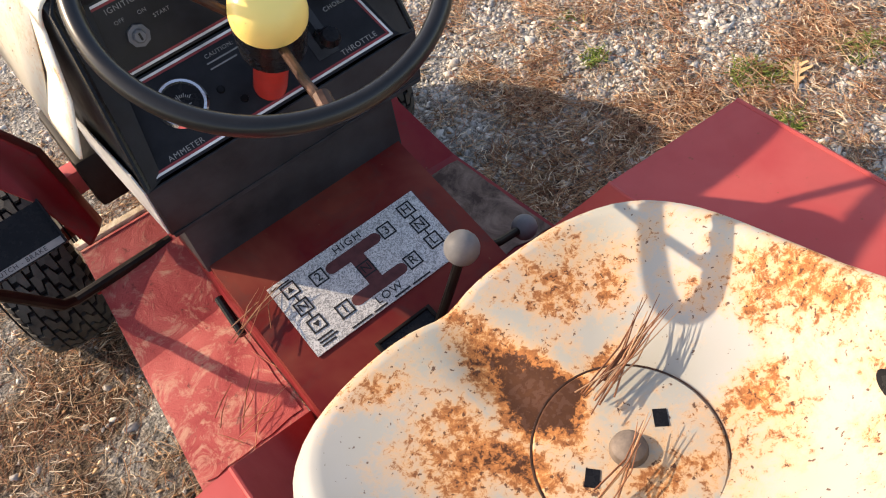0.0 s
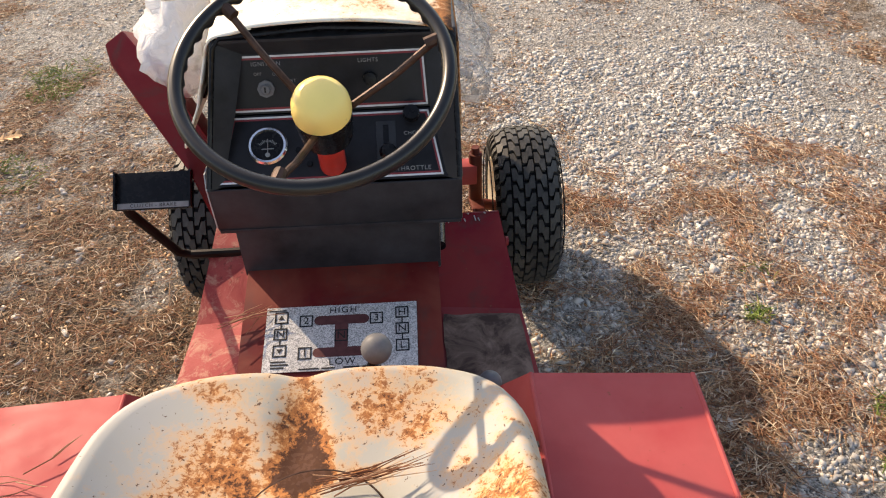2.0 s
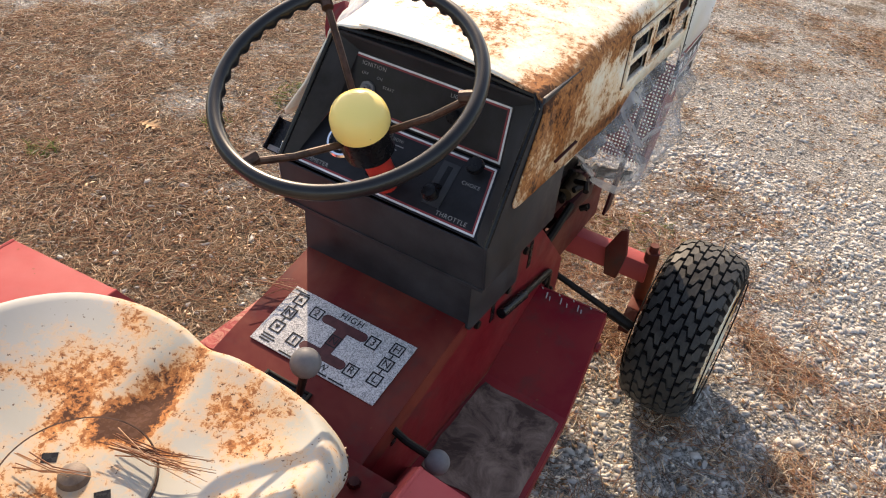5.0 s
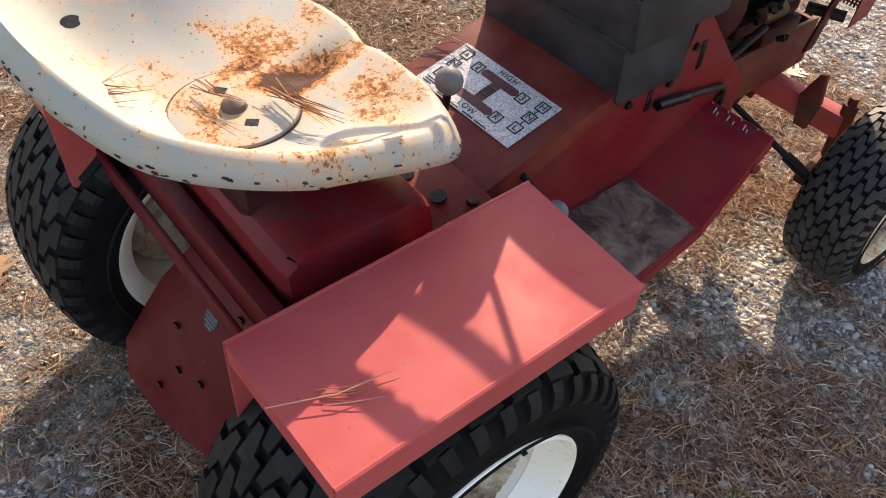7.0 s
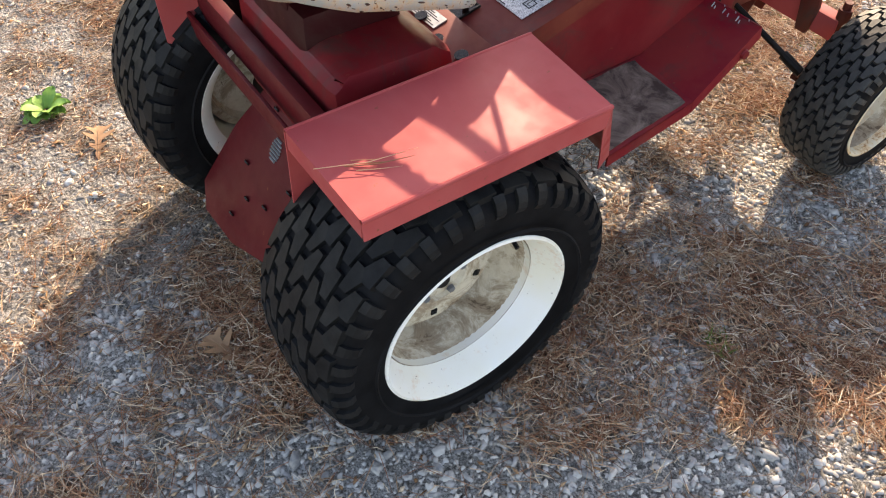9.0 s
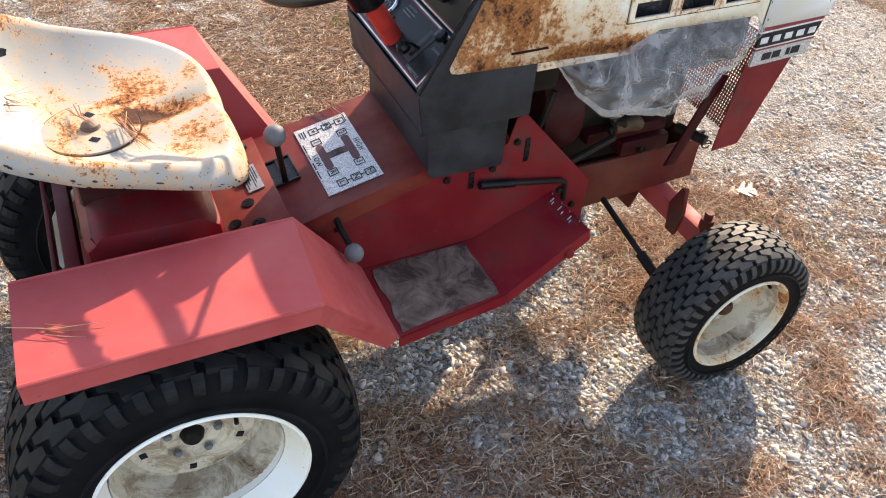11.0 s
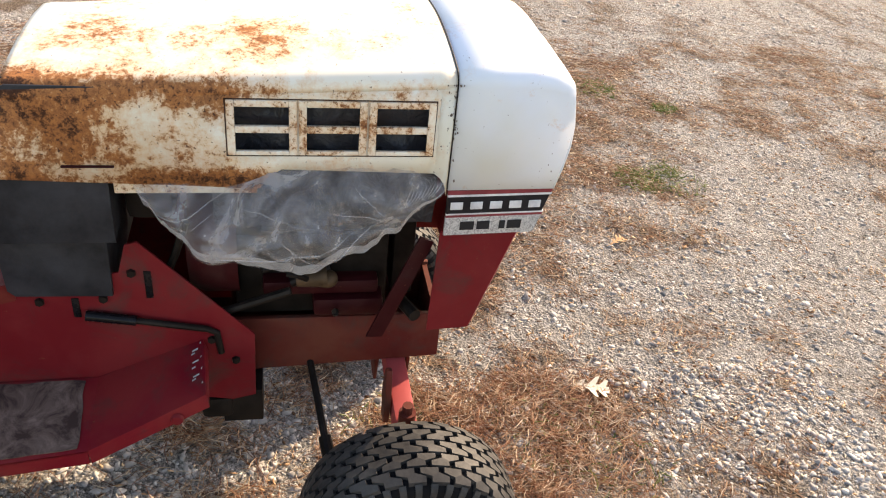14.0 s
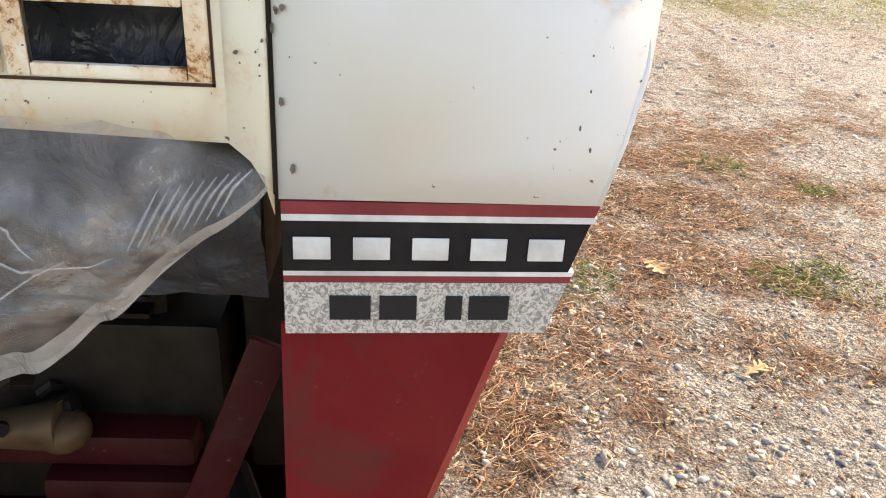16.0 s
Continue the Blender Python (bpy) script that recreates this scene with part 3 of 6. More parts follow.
def oak_leaf(name, mat, label, m, size, group="fallen oak leaves"):
    """A lobed leaf with a midrib, slightly curled."""
    bm = bmesh.new()
    rows = []
    profile = ((0.0, 0.012, 0.0), (0.12, 0.07, 0.02), (0.22, 0.05, 0.02), (0.27, 0.22, 0.08), (0.33, 0.24, 0.10), (0.38, 0.07, 0.02), (0.48, 0.09, 0.02), (0.54, 0.36, 0.12),
               (0.61, 0.38, 0.13), (0.65, 0.10, 0.02), (0.72, 0.11, 0.03), (0.78, 0.27, 0.10), (0.84, 0.24, 0.10), (0.87, 0.08, 0.02), (0.95, 0.09, 0.01), (1.0, 0.015, 0.0))
    for i, (f, w, lean_on) in enumerate(profile):
        z = 0.06 * math.sin(f * 3.0)
        row = []
        for s in (-1, -0.45, 0, 0.45, 1):
            v = w * (0.88 + 0.16 * math.sin(5 * f + 2.6 * s))
            row.append(bm.verts.new(((f - 0.5 + lean_on * abs(s)) * size, s * v * size, (z + 0.25 * v * abs(s)) * size)))
        rows.append(row)
    for A, B in zip(rows, rows[1:]):
        for k in range(4):
            bm.faces.new((A[k], A[k + 1], B[k + 1], B[k]))
    ext = bmesh.ops.extrude_face_region(bm, geom=list(bm.faces))
    bmesh.ops.translate(bm, vec=(0, 0, 0.0012), verts=[v for v in ext["geom"] if isinstance(v, bmesh.types.BMVert)])
    root = thing(name, label, "leaf", group, m)
    part("blade", bm, mat, root, smooth=60)
    st = bmesh.new()
    tube(st, [(-0.5 * size - 0.22 * size, 0.03 * size, 0.02 * size), (-0.5 * size, 0, 0.02 * size), (0.1 * size, 0, 0.10 * size), (0.45 * size, 0, 0.09 * size)], [0.001, 0.0012, 0.0009, 0.0004], 5)
    part("stem", st, mat, root)
    return root


# ---- the tractor ----
tractor = thing("garden_tractor", "old red garden tractor with rusty cream seat and white hood", "tractor")
rng = np.random.default_rng(4)


def mirrored(pts, s):
    return [(s * x, y, z) for x, y, z in pts]


# frame rails and body
def build_frame():
    bm = bmesh.new()
    for s in (-1, 1):
        prism(bm, [(0.86, 0.318), (0.86, 0.445), (1.268, 0.445), (1.268, 0.338)], s * 0.082, s * 0.092, 0.0015)
    box(bm, -0.082, 0.082, 1.255, 1.265, 0.345, 0.44)
    box(bm, -0.082, 0.082, 0.86, 1.255, 0.335, 0.345)
    part("frame_rail", bm, M_RAIL, tractor, "grimy red steel frame channel")
    bm = bmesh.new()
    side = [(0.25, 0.375), (0.25, 0.50), (0.345, 0.532), (0.46, 0.558), (0.53, 0.575), (0.70, 0.60), (0.715, 0.655), (0.735, 0.66), (0.915, 0.457), (0.912, 0.31), (0.87, 0.30), (0.64, 0.345), (0.40, 0.355)]
    for s in (-1, 1):
        prism(bm, side, s * 0.150, s * 0.146)
    body = part("side_panel", bm, M_RED, tractor)
    bm = bmesh.new()
    top = [(0.255, 0.5145), (0.345, 0.5385), (0.46, 0.566), (0.53, 0.583), (0.545, 0.583)]
    under = [(y, z - 0.006) for y, z in top[::-1]]
    prism(bm, top + under, -0.152, 0.152, 0.0)
    for s in (-1, 1):
        prism(bm, [(0.255, 0.47), (0.255, 0.5135), (0.345, 0.537), (0.46, 0.565), (0.535, 0.582), (0.535, 0.55)], s * 0.1525, s * 0.1505)
    part("tunnel_deck", bm, M_DECK, tractor, "worn red top deck of the gear tunnel")
    for s in (-1, 1):
        for y, z in ((0.57, 0.545), (0.67, 0.548), (0.72, 0.60), (0.88, 0.40), (0.84, 0.45)):
            bm = bmesh.new()
            lathe(bm, [(0, 0.006), (0.007, 0.006), (0.008, 0.002), (0.008, 0)], 6, Matrix.Translation((s * 0.150, y, z)) @ pose(0, 0, 0, 0, 90 * s, 0))
            part("bolt", bm, M_DARKSTEEL, body)
    for s in (-1, 1):
        for y, z, h in ((0.625, 0.53, 0.02), (0.745, 0.575, 0.028), (0.345, 0.5, 0.02)):
            bm = bmesh.new()
            box(bm, s * 0.1495 - 0.0012 + 0.001 * s, s * 0.1495 + 0.0012 + 0.001 * s, y - 0.006, y + 0.006, z - h, z + h, 0.001)
            part("slot", bm, M_BLACK, body, "dark open slot")
    # covers below the seat
    bm = bmesh.new()
    prism(bm, [(-0.09, 0.42), (-0.09, 0.605), (-0.06, 0.632), (0.095, 0.628), (0.132, 0.605), (0.140, 0.49), (0.140, 0.42)], -0.150, 0.205, 0.022)
    part("transmission_cover", bm, M_RED, tractor, "dark red scuffed cover under the seat")
    bm = bmesh.new()
    prism(bm, [(0.13, 0.475), (0.13, 0.497), (0.262, 0.526), (0.262, 0.50)], -0.1515, 0.258, 0.003)
    part("cross_plate", bm, M_DECK, tractor)
    for x, y in ((0.165, 0.232), (0.215, 0.238), (-0.12, 0.235)):
        bm = bmesh.new()
        lathe(bm, [(0, 0.007), (0.008, 0.006), (0.010, 0.0)], 8, Matrix.Translation((x, y, 0.525)))
        part("deck_bolt", bm, M_SHADY, tractor)
    bm = bmesh.new()
    lathe(bm, [(0, 0.001), (0.013, 0.001), (0.013, -0.002), (0, -0.002)], 18, Matrix.Translation((0.120, 0.205, 0.5195)) @ pose(0, 0, 0, 12, 0, 0))
    part("deck_hole", bm, M_BLACK, tractor, "round dark hole in the deck")
    bm = bmesh.new()
    lathe(bm, [(0, 0.001), (0.012, 0.001), (0.012, -0.002), (0, -0.002)], 18, Matrix.Translation((-0.02, 0.212, 0.5215)) @ pose(0, 0, 0, 12, 0, 0))
    part("deck_hole", bm, M_BLACK, tractor, "round dark hole in the deck")
    for x, y in ((-0.060, 0.168), (0.048, 0.202), (0.092, 0.166)):
        bm = bmesh.new()
        lathe(bm, [(0, 0.001), (0.012, 0.001), (0.012, -0.002), (0, -0.002)], 18, Matrix.Translation((x, y, 0.4982 + (y - 0.13) * 0.22)) @ pose(0, 0, 0, 12, 0, 0))
        part("deck_hole", bm, M_BLACK, tractor, "round dark hole in the deck")
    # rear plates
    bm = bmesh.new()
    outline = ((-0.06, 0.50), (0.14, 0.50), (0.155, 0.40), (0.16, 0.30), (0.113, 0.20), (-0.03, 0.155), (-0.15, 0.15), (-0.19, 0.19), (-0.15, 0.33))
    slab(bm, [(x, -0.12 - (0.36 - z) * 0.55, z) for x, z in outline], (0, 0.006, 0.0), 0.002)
    rp = part("rear_plate", bm, M_PLATE, tractor, "red rear plate with bolt holes, darkened for shade")
    for x, z in ((0.06, 0.40), (-0.04, 0.42), (0.08, 0.33), (-0.07, 0.30), (-0.03, 0.25), (0.03, 0.27), (-0.06, 0.2)):
        bm = bmesh.new()
        lathe(bm, [(0, 0.003), (0.007, 0.003), (0.008, 0)], 10, Matrix.Translation((x, -0.1205 - (0.36 - z) * 0.55, z)) @ pose(0, 0, 0, 119, 0, 0))
        part("plate_hole", bm, M_BLACK, rp)
    bm = bmesh.new()
    for i in range(7):
        w = 0.016 * math.sqrt(max(0.05, 1 - ((i - 3) / 3.6) ** 2))
        box(bm, -w, w, -0.1225 - (0.36 - 0.345 - i * 0.006) * 0.55, -0.1195 - (0.36 - 0.345 - i * 0.006) * 0.55, 0.345 + i * 0.006, 0.3485 + i * 0.006)
    part("sticker", bm, M_PRINT, rp, "worn oval silver sticker")
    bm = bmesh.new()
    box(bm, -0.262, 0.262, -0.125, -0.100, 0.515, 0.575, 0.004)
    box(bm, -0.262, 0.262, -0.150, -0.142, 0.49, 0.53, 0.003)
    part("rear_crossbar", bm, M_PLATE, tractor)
    bm = bmesh.new()
    box(bm, -0.10, 0.10, -0.03, 0.22, 0.22, 0.43, 0.02)
    tube(bm, [(-0.30, 0, 0.285), (0.30, 0, 0.285)], 0.035, 16)
    box(bm, -0.06, 0.06, 0.2, 0.85, 0.30, 0.36, 0.004)
    part("rear_axle", bm, M_DARKSTEEL, tractor, "oily dark rear axle housing")


def build_fenders():
    for s in (-1, 1):
        bm = bmesh.new()
        t = 0.003
        x0, x1, ya, yb, z = 0.262, 0.470, -0.197, 0.220, 0.632
        # top with folded edges, sloping front and inner wall
        slab(bm, mirrored([(x0, ya, z), (x1, ya, z), (x1, yb, z), (x0, yb + 0.015, z)], s), (0, 0, -t))
        slab(bm, mirrored([(x1, ya, z), (x1 + 0.004, ya, z - 0.034), (x1 + 0.004, yb - 0.01, z - 0.034), (x1, yb, z)], s), (-t * s, 0, 0))
        slab(bm, mirrored([(x0 + 0.001, ya + 0.0005, z - 0.0032), (x1 - 0.0035, ya + 0.0005, z - 0.0032), (x1 - 0.0035, ya + 0.0005, z - 0.034), (x0 + 0.001, ya + 0.0005, z - 0.034)], s), (0, t, 0))
        slab(bm, mirrored([(x0, yb + 0.015, z), (x1, yb, z), (0.330, 0.402, 0.345), (0.153, 0.392, 0.372)], s), (0, -t, -t))
        slab(bm, mirrored([(x1, yb, z), (x1 + 0.004, yb - 0.014, z - 0.034), (0.334, 0.376, 0.325), (0.330, 0.402, 0.345)], s), (-t * s, 0, 0))
        slab(bm, mirrored([(x0, ya, z), (x0, yb + 0.015, z), (0.153, 0.392, 0.372), (0.153, 0.25, 0.38), (0.24, 0.10, 0.46), (x0 - 0.01, ya, 0.47)], s), (-t * s, 0, 0))
        bmesh.ops.remove_doubles(bm, verts=bm.verts, dist=0.0005)
        f = part("fender", bm, M_FADED, tractor, "faded red sheet-metal rear fender with folded edge", smooth=20)
        bm = bmesh.new()
        tube(bm, mirrored([(x0, ya, z - 0.001), (x0, yb + 0.015, z - 0.001)], s), 0.003, 8)
        tube(bm, mirrored([(x1 - 0.001, ya, z - 0.002), (x1 - 0.001, yb, z - 0.002)], s), 0.004, 8)
        part("folded_edge", bm, M_FADED, f)


def build_footplates():
    for s in (-1, 1):
        flat = mirrored([(0.152, 0.394, 0.368), (0.328, 0.404, 0.340), (0.308, 0.645, 0.352), (0.152, 0.640, 0.372)], s)
        slope = mirrored([(0.152, 0.640, 0.372), (0.308, 0.645, 0.352), (0.282, 0.838, 0.442), (0.145, 0.824, 0.450)], s)
        bm = bmesh.new()
        slab(bm, flat, (0, 0, -0.004)), slab(bm, slope, (0, 0.002, -0.004))
        slab(bm, mirrored([(0.328, 0.404, 0.340), (0.308, 0.645, 0.352), (0.308, 0.645, 0.322), (0.328, 0.404, 0.312)], s), (-0.004 * s, 0, 0))
        slab(bm, mirrored([(0.308, 0.645, 0.352), (0.282, 0.838, 0.442), (0.284, 0.842, 0.415), (0.308, 0.648, 0.322)], s), (-0.004 * s, 0, 0))
        slab(bm, mirrored([(0.282, 0.838, 0.442), (0.145, 0.824, 0.450), (0.145, 0.832, 0.425), (0.284, 0.842, 0.415)], s), (0, -0.004, 0))
        bmesh.ops.remove_doubles(bm, verts=bm.verts, dist=0.0005)
        f = part("footplate", bm, M_STEP if s > 0 else M_DUSTY, tractor, "red footplate turned up at the front", smooth=20)
        up = Vector((0, 0, 0.0025))
        mat = [Vector(p) + up for p in mirrored([(0.156, 0.400, 0.3673), (0.322, 0.410, 0.3413), (0.305, 0.632, 0.352), (0.156, 0.626, 0.3712)], s)]
        bm = bmesh.new()
        ring = []
        for k in range(4):
            for i in range(9):
                q = mat[k].lerp(mat[(k + 1) % 4], i / 9)
                ring.append(q.lerp((mat[0] + mat[1] + mat[2] + mat[3]) / 4, 0.02 + 0.10 * abs(fbm(q.x, q.y, 17.0, 2.2))))
        slab(bm, ring, (0, 0, -0.002))
        part("foot_mat", bm, M_MAT if s > 0 else M_DUSTY, f, "worn black footrest covering" if s > 0 else "")
        bm = bmesh.new()
        v = Vector((s * 0.0, 0.0, 0.0015))
        a, b, c, d = [Vector(p) for p in slope]
        for i in range(10):
            q = d.lerp(c, 0.08 + i * 0.075 + 0.02 * (i % 2)) + (a - d) * (0.02 + 0.03 * (i % 3))
            r = q + (a - d) * (0.012 + 0.022 * ((i * 2) % 3)) + (c - d) * 0.03
            slab(bm, [q + v * 2, q + (c - d) * 0.016 + v * 2, r + v * 2, r - (c - d) * 0.014 + v * 2], (0, 0, -0.002))
        if s > 0:
            part("paint_marks", bm, M_GREYSIDE, f, "scraped white paint marks")
        else:
            bm.free()
        bm = bmesh.new()
        lathe(bm, [(0, 0.007), (0.009, 0.006), (0.011, 0.0)], 12, Matrix.Translation((s * 0.292, 0.79, 0.40)) @ pose(0, 0, 0, 0, 90 * s, 0))
        part("edge_bolt", bm, M_RED, f)


# wheels
def tread(bm, R, half, rows, around, height, sides_drop):
    """Interlocking S-shaped blocks round the tyre, and shoulder bars."""
    def at(u, a, h):
        # u: -1..1 across, a: angle
        r = R + h - sides_drop * abs(u) ** 3
        return (r * math.cos(a), r * math.sin(a), u * half)
    step = 2 * math.pi / around
    wrow = 2.0 / rows
    for j in range(rows):
        u0, u1 = -1 + j * wrow + 0.035 * wrow, -1 + (j + 1) * wrow - 0.035 * wrow
        um = (u0 + u1) / 2
        for i in range(around):
            a = step * (i + (0.5 if j % 2 else 0.0))
            k = 1 if j % 2 else -1
            o, w, dg = 0.25 * step * k, 0.405 * step, 0.13 * (u1 - u0)
            shape = [(u0, a - w - o), (um - dg, a - w - o), (um + dg, a - w + o), (u1, a - w + o), (u1, a + w + o), (um + dg, a + w + o), (um - dg, a + w - o), (u0, a + w - o)]
            lo = [bm.verts.new(at(u, b, -0.004)) for u, b in shape]
            hi = [bm.verts.new(at(um + (u - um) * 0.93, a + (b - a) * 0.92, height)) for u, b in shape]
            bm.faces.new(hi)
            for q in range(8):
                bm.faces.new((lo[q], lo[(q + 1) % 8], hi[(q + 1) % 8], hi[q]))
    for s in (-1, 1):
        lugs = int(around * 1.45)
        for i in range(lugs):
            a = 2 * math.pi * (i + 0.25 * s) / lugs
            w = 0.155 * step
            pts = []
            for u, down in ((1.0, 1.0), (1.075, 1.5), (1.12, 2.1), (1.14, 2.7)):
                pts.append((u, R - sides_drop * down + height * 0.8))
            ring = [[bm.verts.new((r * math.cos(a + dx * w), r * math.sin(a + dx * w), s * u * half)) for dx in (-1, 1)] for u, r in pts]
            low = [[bm.verts.new(((r - 0.010) * math.cos(a + dx * w), (r - 0.010) * math.sin(a + dx * w), s * (u - 0.03) * half)) for dx in (-1, 1)] for u, r in pts]
            for A, B, C, D in zip(ring, ring[1:], low, low[1:]):
                bm.faces.new((A[0], A[1], B[1], B[0]))
                bm.faces.new((A[0], B[0], D[0], C[0])), bm.faces.new((A[1], C[1], D[1], B[1]))
            bm.faces.new((ring[0][0], low[0][0], low[0][1], ring[0][1])), bm.faces.new((ring[-1][0], ring[-1][1], low[-1][1], low[-1][0]))


def build_wheel(name, label, R, half, rim, rows, around, front):
    """A wheel about its own z axis, z outwards."""
    w = new(name)
    w.parent = tractor
    w["label"] = label
    bm = bmesh.new()
    prof = []
    for i in range(25):
        f = math.pi * i / 24
        c, s_ = math.cos(f), math.sin(f)
        r = rim + 0.004 + (R - 0.010 - rim) * s_ ** 0.62
        h = half * 1.10 * math.copysign(abs(c) ** (0.50 if s_ > 0.5 else 0.42), c) * (0.90 + 0.10 * min(1, s_ * 1.6))
        prof.append((r, h))
    lathe(bm, prof, 72)
    for hh in (1, -1):
        lathe(bm, [(rim + 0.024, hh * half * 1.10), (rim + 0.027, hh * (half * 1.10 + 0.003)), (rim + 0.030, hh * half * 1.10)], 72)
    part("tyre", bm, M_TYRE, w, "black rubber tyre sidewall", smooth=50)
    bm = bmesh.new()
    tread(bm, R - 0.008, half * 0.92, rows, around, 0.0105, 0.012 if front else 0.016)
    part("tread", bm, M_SUNTREAD if front else M_TREAD, w, "grey turf tread blocks, dust and sunlight in their colour" if front else "black turf tread blocks", smooth=None)
    e = half * 0.99
    bm = bmesh.new()
    lathe(bm, [(rim + 0.006, e - 0.010), (rim + 0.004, e + 0.002), (rim - 0.001, e + 0.004)] + ([(rim - 0.004, e - 0.001), (rim - 0.006, e - 0.010), (rim - 0.007, e - 0.020)] if front else [(rim - 0.006, e - 0.004), (rim - 0.012, e - 0.020), (rim - 0.028, e - 0.050)]), 72)
    lathe(bm, [(rim + 0.006, -e + 0.010), (rim + 0.003, -e), (rim - 0.006, -e + 0.004), (rim - 0.03, -e + 0.03), (rim - 0.03, e - 0.05)], 72)
    part("rim", bm, M_CREAMRIM if front else M_RIM, w, "chipped cream painted steel rim" if front else "chipped white painted steel rim", smooth=40)
    bm = bmesh.new()
    if front:
        lathe(bm, [(rim - 0.007, e - 0.020), (rim - 0.012, e - 0.060), (rim - 0.030, e - 0.088), (rim - 0.050, e - 0.100), (0.032, e - 0.092), (0.026, e - 0.075), (0.0, e - 0.075)], 60)
    else:
        lathe(bm, [(rim - 0.028, e - 0.050), (rim - 0.036, e - 0.110), (rim - 0.040, e - 0.135), (rim - 0.058, e - 0.140), (rim - 0.066, e - 0.118), (0.056, e - 0.110), (0.050, e - 0.118), (0.0, e - 0.118)], 60)
    dish = part("dish", bm, M_RIMIN, w, "cream wheel dish stained with dried mud", smooth=40)
    bm = bmesh.new()
    if front:
        lathe(bm, [(0, e - 0.046), (0.014, e - 0.047), (0.020, e - 0.054), (0.021, e - 0.078)], 24)
    else:
        lathe(bm, [(0, e - 0.100), (0.012, e - 0.100), (0.018, e - 0.106), (0.022, e - 0.118)], 24)
        for k in range(5):
            a = 2 * math.pi * k / 5
            nut = bmesh.new()
            lathe(nut, [(0, e - 0.104), (0.007, e - 0.105), (0.008, e - 0.112)], 6, Matrix.Translation((0.045 * math.cos(a), 0.045 * math.sin(a), 0)))
            part("wheel_nut", nut, M_GREYKNOB, w)
    part("hub", bm, M_HUB if front else M_DARKSTEEL, w, "rusty brown hub" if front else "dark steel hub")
    if not front:
        for k in range(5):
            bm = bmesh.new()
            a = 2 * math.pi * (k + 0.5) / 5
            box(bm, -0.006, 0.006, -0.006, 0.006, -0.0015, 0.001, 0, Matrix.Translation((0.088 * math.cos(a), 0.088 * math.sin(a), e - 0.1125)) @ Matrix.Rotation(a, 4, "Z"))
            part("square_hole", bm, M_BLACK, w)
    bm = bmesh.new()
    tube(bm, [(rim * 0.93 * math.cos(2.2), rim * 0.93 * math.sin(2.2), e - 0.03), (rim * 0.88 * math.cos(2.2), rim * 0.88 * math.sin(2.2), e)], 0.004, 8)
    part("valve", bm, M_BLACK, w)
    return w


def build_wheels():
    rear = build_wheel("rear_wheel", "wide rear wheel with turf tyre and white rim", 0.288, 0.125, 0.176, 5, 28, False)
    fr = build_wheel("front_wheel", "small front wheel with turf tyre and cream rim", 0.197, 0.075, 0.123, 5, 30, True)
    for w, x, y, z in ((rear, 0.350, 0.0, 0.284), (fr, 0.378, 1.182, 0.194)):
        w.matrix_local = Matrix.Translation((x, y, z)) @ X_OUT @ Matrix.Rotation(0.5, 4, "Z")
        copy_thing(w, Matrix.Translation((-x, y, z)) @ pose(0, 0, 0, 0, -90, 0) @ Matrix.Rotation(0.2, 4, "Z"))


